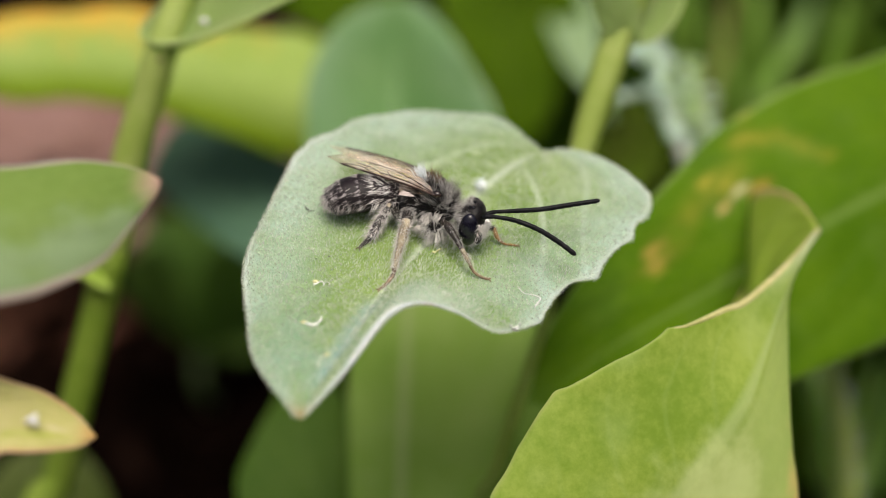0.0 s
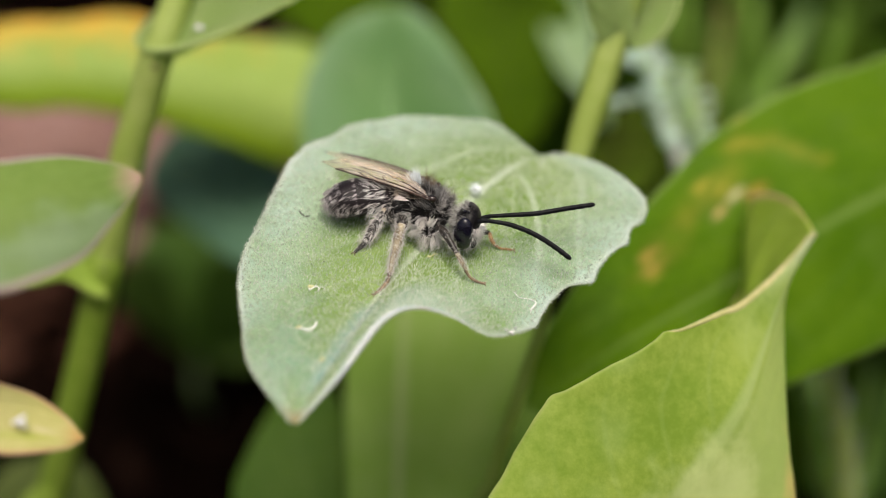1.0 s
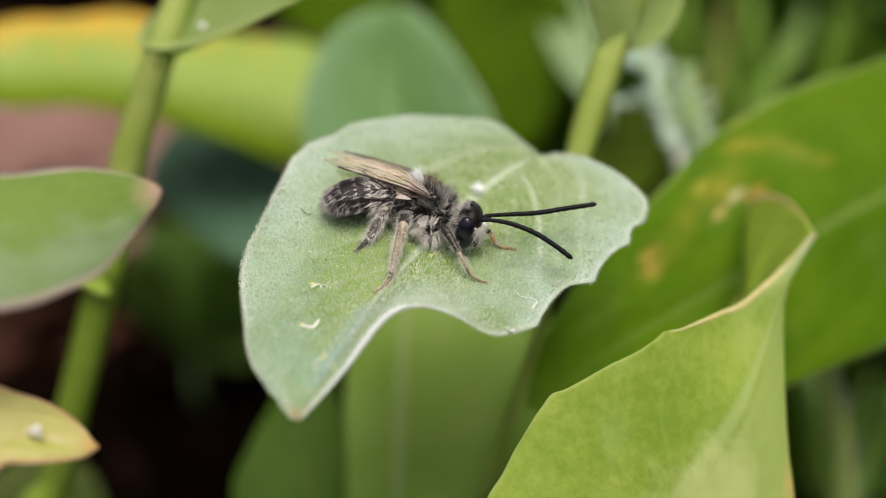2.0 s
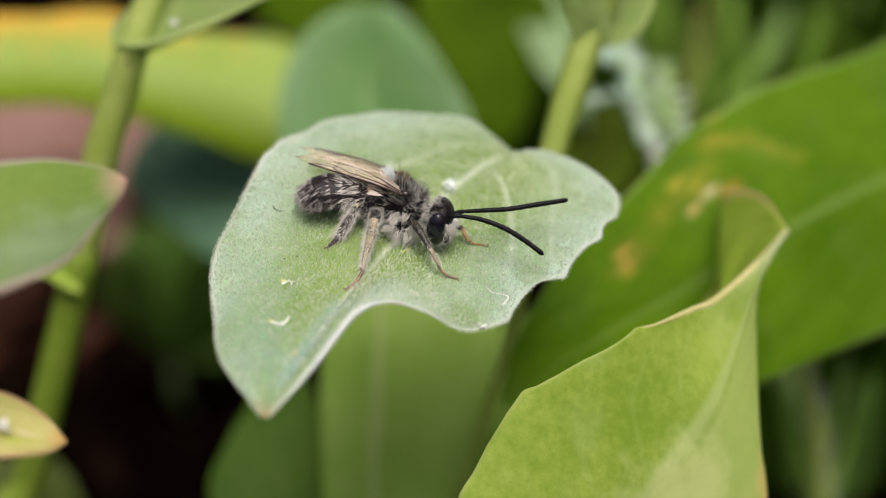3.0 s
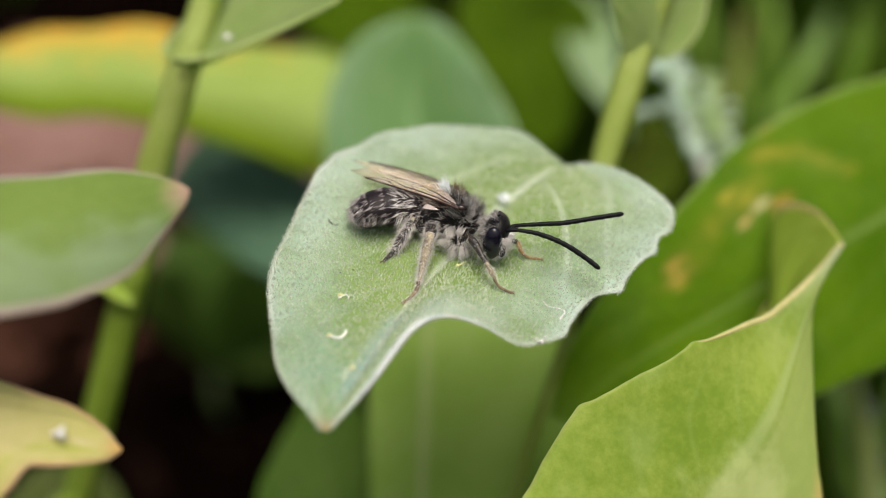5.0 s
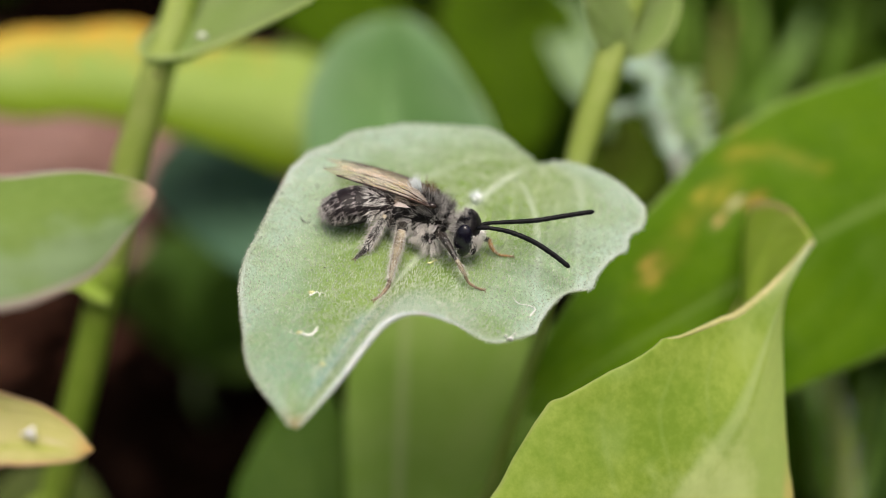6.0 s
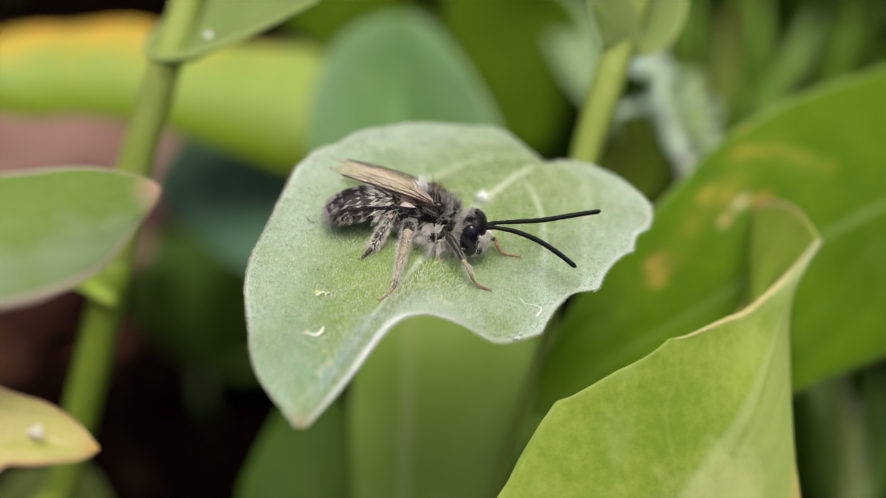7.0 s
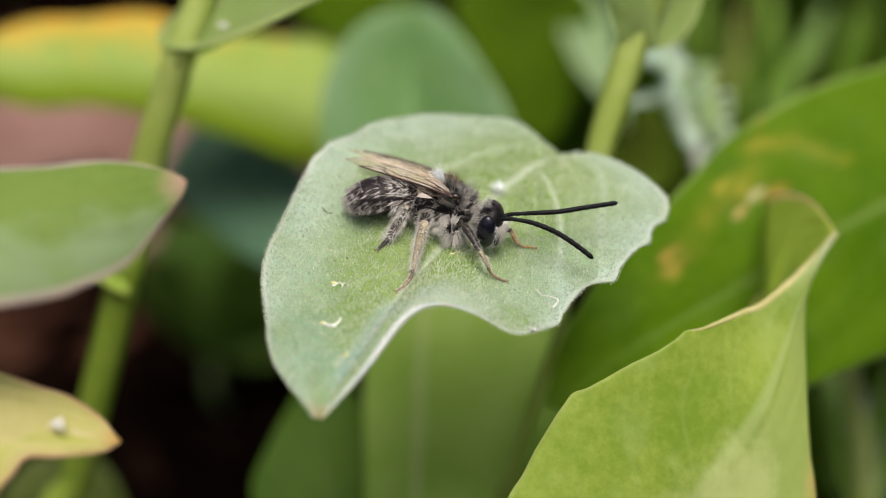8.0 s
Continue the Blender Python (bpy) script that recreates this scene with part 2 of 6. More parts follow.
M_DARK = leaf_material("dark_blue_green_leaf", (0.062, 0.135, 0.08), (0.09, 0.175, 0.108), (0.07, 0.12, 0.07), (0.07, 0.12, 0.07), 0.96, 6, 0.5, 0.55, 0.15, (0.1, 0.2, 0.04))
M_PINKSTALK = plain("pinkish_stalk", (0.5, 0.45, 0.42), (0.66, 0.6, 0.58), 160, 0.5)
M_SILVER = leaf_material("silvery_leaf", (0.5, 0.76, 0.6), (0.9, 0.98, 0.93), (0.85, 0.92, 0.88), (0.55, 0.76, 0.5), 0.95, 5, 0.5, 0.5, 0.5, (0.6, 0.7, 0.5), rib=0.08, vein_mix=0.8)
M_SILVER3 = leaf_material("pale_silvery_green_leaf", (0.42, 0.64, 0.22), (0.62, 0.8, 0.42), (0.68, 0.78, 0.5), (0.6, 0.74, 0.45), 0.9, 5, 0.5, 0.5, 0.5, (0.5, 0.64, 0.34), rib=0.08, vein_mix=0.6, mottle=0.4)
M_STEM = plain("ribbed_green_stem", (0.19, 0.3, 0.03), (0.28, 0.38, 0.06), 160, 0.5, bump=0.05, spec=0.2, thin=0.3)
M_STEM2 = plain("pale_green_stem", (0.38, 0.49, 0.1), (0.48, 0.58, 0.17), 160, 0.5, bump=0.06, spec=0.2, thin=0.45)
M_DARKSTEM = plain("dark_green_stem", (0.03, 0.05, 0.012), (0.05, 0.08, 0.02), 160, 0.6)
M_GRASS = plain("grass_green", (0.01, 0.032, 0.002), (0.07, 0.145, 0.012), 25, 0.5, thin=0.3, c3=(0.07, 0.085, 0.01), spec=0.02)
# Near-black soil and crumb colours stand in for the shade under the plants.
M_SOIL = plain("shade_black_soil", (0.001, 0.0006, 0.0004), (0.004, 0.002, 0.0014), 60, 1.0, bump=1.0, spec=0.0, c3=(0.02, 0.01, 0.007))
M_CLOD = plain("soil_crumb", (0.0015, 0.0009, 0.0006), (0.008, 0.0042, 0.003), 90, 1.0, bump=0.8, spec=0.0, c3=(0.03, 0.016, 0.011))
M_BROWNSOIL = plain("reddish_brown_soil", (0.035, 0.015, 0.01), (0.11, 0.05, 0.034), 90, 1.0, bump=0.8, spec=0.0)
M_DRYSOIL = plain("dry_pinkish_soil", (0.24, 0.135, 0.11), (0.38, 0.235, 0.205), 60, 0.95, bump=0.8, spec=0.15)
M_CUTICLE = plain("black_cuticle", (0.003, 0.0027, 0.003), (0.009, 0.0075, 0.008), 2500, 0.35, bump=0.25, spec=0.18)
M_ABDOMEN = plain("brown_black_cuticle", (0.006, 0.0035, 0.0045), (0.015, 0.009, 0.011), 1800, 0.36, bump=0.3, spec=0.28)
M_EYE = plain("glossy_compound_eye", (0.003, 0.0025, 0.006), (0.009, 0.008, 0.018), 3000, 0.24, bump=0.03, spec=0.5)
M_ANTENNA = plain("matt_black_antenna", (0.002, 0.002, 0.003), (0.007, 0.007, 0.009), 2500, 0.35, bump=0.3, spec=0.14)
M_HAIR = plain("pale_grey_hair", (0.11, 0.095, 0.088), (0.9, 0.87, 0.85), 1500, 0.5, thin=0.2)
M_DOWN = plain("pale_leaf_down", (0.8, 0.86, 0.72), (0.96, 0.98, 0.92), 1500, 0.35, thin=0.7)
M_WHITEHAIR = plain("white_hair", (0.7, 0.66, 0.63), (0.97, 0.95, 0.93), 1500, 0.5, thin=0.2)
M_BANDHAIR = plain("silvery_band_hair", (0.3, 0.26, 0.26), (0.9, 0.85, 0.85), 1500, 0.5, thin=0.3)
M_HAIR2 = plain("greyish_brown_hair", (0.006, 0.005, 0.005), (0.045, 0.038, 0.036), 1500, 0.55, thin=0.2)
M_BROWNHAIR = plain("fox_brown_hair", (0.16, 0.085, 0.04), (0.4, 0.26, 0.15), 1500, 0.55, thin=0.3)
M_DUST = plain("grey_brown_short_fuzz", (0.05, 0.042, 0.042), (0.26, 0.23, 0.23), 1500, 0.6, thin=0.1)
M_TARSUS = plain("orange_brown_tarsus", (0.22, 0.11, 0.035), (0.5, 0.3, 0.12), 1800, 0.4, bump=0.1)
M_TARSUS2 = plain("brown_tarsus", (0.1, 0.07, 0.045), (0.32, 0.22, 0.13), 1800, 0.4, bump=0.1)
M_LEGDARK = plain("dark_leg_cuticle", (0.006, 0.0045, 0.0045), (0.03, 0.022, 0.018), 1800, 0.4, bump=0.2)
M_KNEE = plain("pale_knee", (0.3, 0.25, 0.18), (0.45, 0.39, 0.3), 1500, 0.4)
M_VEIN = plain("brown_wing_vein", (0.015, 0.007, 0.005), (0.05, 0.022, 0.014), 2500, 0.4)
M_WHITE = plain("white_crumb", (0.82, 0.81, 0.78), (0.95, 0.95, 0.93), 900, 0.6, bump=0.3)
M_FLUFF = plain("white_fluff_fibre", (0.84, 0.9, 0.92), (0.93, 0.97, 0.98), 900, 0.6)
M_ANTHER = plain("pale_yellow_anther", (0.64, 0.62, 0.28), (0.84, 0.82, 0.5), 1800, 0.6, bump=0.3)
M_SCRAP = plain("faded_scrap", (0.45, 0.52, 0.38), (0.6, 0.66, 0.52), 900, 0.6)
M_SPECK = plain("dark_speck", (0.04, 0.045, 0.03), (0.08, 0.085, 0.06), 900, 0.7)


def wing_material():
    m, n, l, p = nodes_of("smoky_wing_membrane")
    tc = n.new("ShaderNodeTexCoord")
    stretch = n.new("ShaderNodeMapping")
    stretch.inputs["Scale"].default_value = (5.0, 26.0, 1.0)
    l.new(tc.outputs["UV"], stretch.inputs["Vector"])
    fac = noise_tex(n, l, stretch.outputs["Vector"], 1.0, 3)
    # pale, denser streaks paint the sky's reflections on the wrinkled membrane
    sheen_streak = ramp01(n, l, fac, 0.38, 0.62)
    col = mix_colour(n, l, sheen_streak, (0.66, 0.46, 0.33), (1.0, 0.93, 0.85))
    l.new(col, p.inputs["Base Color"])
    p.inputs["Roughness"].default_value = 0.22
    p.inputs["Coat Weight"].default_value = 0.3
    b = n.new("ShaderNodeBump")
    b.inputs["Strength"].default_value, b.inputs["Distance"].default_value = 0.8, 0.0002
    l.new(fac, b.inputs["Height"])
    l.new(b.outputs["Normal"], p.inputs["Normal"])
    t = n.new("ShaderNodeBsdfTransparent")
    t.inputs["Color"].default_value = (0.95, 0.9, 0.85, 1)
    x = n.new("ShaderNodeMixShader")
    sep = n.new("ShaderNodeSeparateXYZ")
    l.new(tc.outputs["UV"], sep.inputs[0])
    clear = math_node(n, l, "MULTIPLY", ramp01(n, l, sep.outputs[0], 0.5, 1.0), 0.2)
    l.new(math_node(n, l, "ADD", math_node(n, l, "MULTIPLY_ADD", sheen_streak, -0.34, 0.85), clear, clamp=True), x.inputs[0])
    l.new(p.outputs[0], x.inputs[1])
    l.new(t.outputs[0], x.inputs[2])
    l.new(x.outputs[0], n["Material Output"].inputs["Surface"])
    return m


M_WING = wing_material()


# ---- building helpers ----
MM = 0.001


def mm(p):
    return Vector(p) * MM


def curve(points, n):
    """n points along a smooth line through the given ones, evenly spaced along its length."""
    P = np.array([tuple(p) for p in points], float)
    P = np.vstack([2 * P[0] - P[1], P, 2 * P[-1] - P[-2]])
    out = []
    for i in range(1, len(P) - 2):
        for s in np.linspace(0, 1, 24, endpoint=False):
            a, b, c, d = P[i - 1], P[i], P[i + 1], P[i + 2]
            out.append(0.5 * (2 * b + (c - a) * s + (2 * a - 5 * b + 4 * c - d) * s * s + (3 * b - a - 3 * c + d) * s ** 3))
    out.append(P[-2])
    out = np.array(out)
    L = np.r_[0, np.cumsum(np.linalg.norm(np.diff(out, axis=0), axis=1))]
    w = np.linspace(0, L[-1], n)
    return np.stack([np.interp(w, L, out[:, k]) for k in range(3)], 1)


def curve_at(points, us, n):
    """Like curve(), but the line passes its points at the given fractions us."""
    P = np.array([tuple(p) for p in points], float)
    Q = np.vstack([2 * P[0] - P[1], P, 2 * P[-1] - P[-2]])
    w = np.interp(np.linspace(0, 1, n), us, np.arange(len(P)))
    out = []
    for x in w:
        i = min(int(x), len(P) - 2)
        s = x - i
        a, b, c, d = Q[i], Q[i + 1], Q[i + 2], Q[i + 3]
        out.append(0.5 * (2 * b + (c - a) * s + (2 * a - 5 * b + 4 * c - d) * s * s + (3 * b - a - 3 * c + d) * s ** 3))
    return np.array(out)


def mesh_from(name, verts, faces, material, smooth=True, uv=None):
    me = bpy.data.meshes.new(name)
    me.from_pydata([tuple(v) for v in verts], [], faces)
    me.materials.append(material)
    if uv is not None:
        layer = me.uv_layers.new(name="UVMap")
        idx = np.empty(len(me.loops), np.int32)
        me.loops.foreach_get("vertex_index", idx)
        layer.data.foreach_set("uv", np.asarray(uv, np.float32)[idx].ravel())
    if smooth:
        me.polygons.foreach_set("use_smooth", [True] * len(me.polygons))
    me.update()
    return me


def part(name, me, parent, label=""):
    ob = new(name, me)
    ob.parent = parent
    if parent is not None and parent.parent is not None:
        ob.matrix_parent_inverse = Matrix.Identity(4)
    if label:
        tagged(ob, label)
    return ob


def thing(name, at, label, category, group="", kind=""):
    ob = new(name)
    ob.empty_display_size = 0.002
    ob.location = mm(at)
    tagged(ob, label, category, group, kind)
    return ob


def leaf_mesh(name, mid, near, far, material, origin, nu=60, nv=14, thick=0.3, camber=0.0, relief=0.12, veins=6, slant=0.35, teeth=0.0, wave=0.0, seed=0, near_at=None, trough=0.0, near_cut=(), far_cut=()):
    """A blade spread between its midrib and its two margins (base to tip), with a sunk midrib, swellings between the side veins and a rounded rim."""
    Mi, Fa = curve(mid, nu), curve(far, nu)
    Ne = curve_at(near, near_at, nu) if near_at else curve(near, nu)
    rnd = random.Random(seed)
    U = np.linspace(0, 1, nu)
    if teeth or wave:
        for k, E in enumerate((Ne, Fa)):
            out = E - Mi
            ln = np.linalg.norm(out, axis=1, keepdims=True) + 1e-6
            ph = rnd.random() * 6
            calm = np.where((U > 0.47) & (U < 0.97), 0.15, 1.0) if k == 0 and near_at else 1.0
            jag = teeth * np.abs(2 * ((U * 16 + 0.08 * np.sin(U * 40 + ph) + 0.08) % 1.0) - 1) ** 2.4 * (1 + 0.3 * np.sin(U * 21 + ph))
            E += out / ln * (calm * jag * np.minimum(1, ln[:, 0] / 2))[:, None]
            E[:, 2] += wave * np.sin(U * 15 + ph) * np.minimum(1, ln[:, 0] / 4)
    for cut, E in ((near_cut, Ne), (far_cut, Fa)):
        if cut:
            out = E - Mi
            out = out / (np.linalg.norm(out, axis=1, keepdims=True) + 1e-6)
            E += out * np.interp(U, [q[0] for q in cut], [q[1] for q in cut])[:, None]
    V = np.linspace(-1, 1, 2 * nv + 1)
    V = np.sign(V) * np.abs(V) ** 0.8
    S = np.empty((nu, len(V), 3))
    def calmed(E, k=9):
        P = np.vstack([2 * E[0] - E[k:0:-1], E, 2 * E[-1] - E[-2:-k - 2:-1]])
        return np.stack([np.convolve(P[:, c], np.ones(2 * k + 1) / (2 * k + 1), "valid") for c in range(3)], 1)
    smooth = (calmed(Ne), calmed(Fa)) if nu > 100 else (Ne, Fa)
    for j, v in enumerate(V):
        E, C = (Ne, smooth[0]) if v < 0 else (Fa, smooth[1])
        S[:, j] = Mi + (C - Mi) * abs(v) + (E - C) * abs(v) ** 8
    def normals(S):
        du, dv = np.gradient(S, axis=0), np.gradient(S, axis=1)
        N = np.cross(du, dv)
        N /= np.linalg.norm(N, axis=2, keepdims=True) + 1e-9
        N[0], N[-1] = N[1], N[-2]
        return N
    N = normals(S)
    if N[nu // 2, nv][2] < 0:
        N = -N
    A = np.abs(V)[None, :]
    wid = np.minimum(1, np.linalg.norm(Ne - Fa, axis=1) / 6)[:, None]
    h = camber * (1 - A ** 2)
    h = h - relief * 1.6 * np.exp(-(A / 0.06) ** 2)
    h = h + relief * np.cos(2 * np.pi * (U[:, None] * veins - A * slant * veins)) * np.sin(np.pi * np.minimum(1, A)) ** 0.7
    h = h + relief * 0.8 * np.sin(U[:, None] * 23 + V[None, :] * 5 + seed) * A
    if trough:
        h = h - trough * np.exp(-((A - 0.7) / 0.17) ** 2) * (V[None, :] < 0) * np.exp(-((U[:, None] - 0.78) / 0.13) ** 2)
    S = S + N * (h * wid)[:, :, None]
    N = normals(S)
    if N[nu // 2, nv][2] < 0:
        N = -N
    t = thick * 0.5 * np.sqrt(np.clip(1 - A ** 6, 0.02, 1))
    top, bot = S + N * t[:, :, None], S - N * (t * (1 + 1.5 * np.exp(-(A / 0.1) ** 2) * (1 - U[:, None])))[:, :, None]
    m = len(V)
    verts = np.vstack([top.reshape(-1, 3), bot.reshape(-1, 3)]) * MM - np.array(tuple(origin))
    uv = np.stack(np.broadcast_arrays(U[:, None], (V[None, :] + 1) / 2), -1).reshape(-1, 2)
    uv = np.vstack([uv, uv])
    faces, off = [], nu * m
    idx = lambda i, j: i * m + j
    for i in range(nu - 1):
        for j in range(m - 1):
            a, b, c, d = idx(i, j), idx(i, j + 1), idx(i + 1, j + 1), idx(i + 1, j)
            faces += [(a, b, c, d), (off + a, off + d, off + c, off + b)]
        for j in (0, m - 1):
            a, d = idx(i, j), idx(i + 1, j)
            faces.append((a, d, off + d, off + a) if j == 0 else (a, off + a, off + d, d))
    for i in (0, nu - 1):
        for j in range(m - 1):
            a, b = idx(i, j), idx(i, j + 1)
            faces.append((a, off + a, off + b, b) if i == 0 else (a, b, off + b, off + a))
    me = mesh_from(name, verts, faces, material, True, uv)
    return me, S, N


def leaf(name, parent, mid, near, far, material, label="", **kw):
    base = Vector(mid[0]) * MM
    me, S, N = leaf_mesh(name, mid, near, far, material, base, **kw)
    ob = part(name, me, parent, label)
    ob.location = base - parent.location - (parent.parent.location if parent.parent else Vector())
    return ob, S, N


def tube_mesh(name, points, radii, material, origin=(0, 0, 0), n=24, sides=12, ribs=0, rib_depth=0.0, bulge=None):
    """A round, tapering limb along a smooth line; ribs: ridges along it; bulge: a function of 0..1 that swells the radius."""
    P = curve(points, n)
    R = np.interp(np.linspace(0, 1, n), np.linspace(0, 1, len(radii)), radii)
    T = np.gradient(P, axis=0)
    T /= np.linalg.norm(T, axis=1, keepdims=True)
    up = np.array([0.31, 0.22, 0.92])
    verts, faces = [], []
    a = np.cross(T[0], up)
    a /= np.linalg.norm(a)
    for i in range(n):
        a = a - T[i] * np.dot(a, T[i])
        a /= np.linalg.norm(a)
        b = np.cross(T[i], a)
        r = R[i] * (bulge(i / (n - 1)) if bulge else 1)
        for k in range(sides):
            th = 2 * math.pi * k / sides
            rr = r * (1 + rib_depth * math.cos(ribs * th)) if ribs else r
            verts.append(P[i] + rr * (math.cos(th) * a + math.sin(th) * b))
    for i in range(n - 1):
        for k in range(sides):
            k2 = (k + 1) % sides
            faces.append((i * sides + k, i * sides + k2, (i + 1) * sides + k2, (i + 1) * sides + k))
    verts += [P[0] - T[0] * R[0] * 0.4, P[-1] + T[-1] * R[-1] * 0.5]
    c0, c1 = len(verts) - 2, len(verts) - 1
    for k in range(sides):
        k2 = (k + 1) % sides
        faces += [(c0, k2, k), (c1, (n - 1) * sides + k, (n - 1) * sides + k2)]
    verts = (np.array(verts) * MM) - np.array(tuple(origin))
    return mesh_from(name, verts, faces, material)


def tube(name, parent, points, radii, material, label="", **kw):
    base = Vector(points[0]) * MM
    ob = part(name, tube_mesh(name, points, radii, material, base, **kw), parent, label)
    root = parent.location if parent.parent is None else parent.parent.location + parent.location
    ob.location = base - root
    return ob


def ellipsoid_mesh(name, axes, material, nu=28, nv=18, shape=None):
    """A closed rounded body about its own centre; axes: three mm vectors; shape(u, w) swells the radius (u round, w from pole to pole)."""
    verts, faces = [], []
    X, Y, Z = (np.array(tuple(a)) for a in axes)
    for j in range(nv + 1):
        w = j / nv
        th = math.pi * w
        for i in range(nu):
            ph = 2 * math.pi * i / nu
            r = shape(ph, w) if shape else 1.0
            verts.append((X * math.cos(th) + Y * math.sin(th) * math.cos(ph) + Z * math.sin(th) * math.sin(ph)) * r * MM)
    for j in range(nv):
        for i in range(nu):
            i2 = (i + 1) % nu
            faces.append((j * nu + i, j * nu + i2, (j + 1) * nu + i2, (j + 1) * nu + i))
    return mesh_from(name, verts, faces, material)


def hair_mesh(name, roots, dirs, lengths, width, material, curl=0.25, seed=1):
    """Many fine tapering hairs; each is a bent three-sided spike."""
    rnd = np.random.default_rng(seed)
    roots, dirs = np.asarray(roots, float), np.asarray(dirs, float)
    n = len(roots)
    lengths = np.asarray(lengths, float).reshape(-1, 1)
    dirs /= np.linalg.norm(dirs, axis=1, keepdims=True) + 1e-9
    side = np.cross(dirs, rnd.normal(size=(n, 3)))
    side /= np.linalg.norm(side, axis=1, keepdims=True) + 1e-9
    oth = np.cross(dirs, side)
    bend = side * rnd.normal(0, curl, (n, 1)) + oth * rnd.normal(0, curl, (n, 1))
    mid = roots + lengths * 0.5 * (dirs + bend * 0.35)
    end = roots + lengths * (dirs + bend)
    verts = np.empty((n, 7, 3))
    w = width * rnd.uniform(0.7, 1.3, (n, 1))
    for k in range(3):
        a = 2 * math.pi * k / 3
        off = side * math.cos(a) + oth * math.sin(a)
        verts[:, k] = roots + off * w
        verts[:, 3 + k] = mid + off * w * 0.75
    verts[:, 6] = end
    faces = []
    for h in range(n):
        o = h * 7
        for k in range(3):
            k2 = (k + 1) % 3
            faces.append((o + k, o + k2, o + 3 + k2, o + 3 + k))
            faces.append((o + 3 + k, o + 3 + k2, o + 6))
    return mesh_from(name, verts.reshape(-1, 3) * MM, faces, material, False)


# ---- ground ----
def ground():
    rnd = np.random.default_rng(3)
    g = np.linspace(-1, 1, 150)
    x = np.sign(g) * (0.45 * np.abs(g) + 160 * np.abs(g) ** 9)
    y = x + 0.25
    verts, faces = [], []
    for j, yy in enumerate(y):
        for i, xx in enumerate(x):
            near = math.exp(-(xx * xx + (yy - 0.25) ** 2) / 0.6)
            h = 0.012 * noise.noise((xx * 14, yy * 14, 1)) + 0.007 * noise.noise((xx * 45, yy * 45, 4)) + 0.004 * noise.noise((xx * 120, yy * 120, 9))
            verts.append((xx, yy, h * near))
    m = len(x)
    for j in range(m - 1):
        for i in range(m - 1):
            faces.append((j * m + i, j * m + i + 1, (j + 1) * m + i + 1, (j + 1) * m + i))
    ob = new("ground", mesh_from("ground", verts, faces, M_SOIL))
    tagged(ob, "crumbly garden soil, near-black for the plants' shade", "soil", kind="structure")
    v2, f2 = [], []
    for k in range(900):
        cx, cy = rnd.uniform(-0.3, 0.3), rnd.uniform(0.03, 0.6)
        r = rnd.choice([0.002, 0.003, 0.005, 0.008], p=[0.45, 0.3, 0.18, 0.07])
        o = len(v2)
        for dx, dy, dz in ((1, 0, 0), (-1, 0, 0), (0, 1, 0), (0, -1, 0), (0, 0, 1), (0, 0, -1)):
            s = r * rnd.uniform(0.6, 1.3)
            v2.append((cx + dx * s, cy + dy * s, r * 0.3 + dz * s * 0.8 + 0.012 * noise.noise((cx * 14, cy * 14, 1)) + 0.007 * noise.noise((cx * 45, cy * 45, 4))))
        for a in (0, 1):
            for b in (2, 3):
                for c in (4, 5):
                    f2.append((o + a, o + b, o + c))
    tagged(new("soil_crumbs", mesh_from("soil_crumbs", v2, f2, M_CLOD, False)), "loose soil crumbs, near-black for the plants' shade", "soil crumbs", kind="stuff")
    v2, f2 = [], []
    for k in range(1500):
        cx, cy = rnd.normal(-0.17, 0.09), 0.362 + rnd.normal(0, 0.032)
        r = rnd.choice([0.004, 0.007, 0.011], p=[0.4, 0.4, 0.2])
        o = len(v2)
        for dx, dy, dz in ((1, 0, 0), (-1, 0, 0), (0, 1, 0), (0, -1, 0), (0, 0, 1), (0, 0, -1)):
            q = r * rnd.uniform(0.6, 1.3)
            v2.append((cx + dx * q, cy + dy * q, r * 0.3 + dz * q * 0.7 + 0.012 * noise.noise((cx * 14, cy * 14, 1)) + 0.007 * noise.noise((cx * 45, cy * 45, 4))))
        for a in (0, 1):
            for b in (2, 3):
                for c in (4, 5):
                    f2.append((o + a, o + b, o + c))
    tagged(new("dry_soil_crumbs", mesh_from("dry_soil_crumbs", v2, f2, M_DRYSOIL, False)), "dry pinkish brown clods on the open soil", "soil crumbs", kind="stuff")
    v2, f2 = [], []
    for k in range(170):
        cx, cy = rnd.normal(-0.112, 0.012), rnd.normal(0.222, 0.02)
        r = rnd.choice([0.002, 0.004, 0.006], p=[0.4, 0.4, 0.2])
        o = len(v2)
        for dx, dy, dz in ((1, 0, 0), (-1, 0, 0), (0, 1, 0), (0, -1, 0), (0, 0, 1), (0, 0, -1)):
            q = r * rnd.uniform(0.6, 1.3)
            v2.append((cx + dx * q, cy + dy * q, r * 0.3 + dz * q * 0.7 + 0.012 * noise.noise((cx * 14, cy * 14, 1)) + 0.007 * noise.noise((cx * 45, cy * 45, 4))))
        for a in (0, 1):
            for b in (2, 3):
                for c in (4, 5):
                    f2.append((o + a, o + b, o + c))
    tagged(new("brown_soil_crumbs", mesh_from("brown_soil_crumbs", v2, f2, M_BROWNSOIL, False)), "reddish brown clods on the dark soil", "soil crumbs", kind="stuff")


# ---- plants ----
LEAF = {}


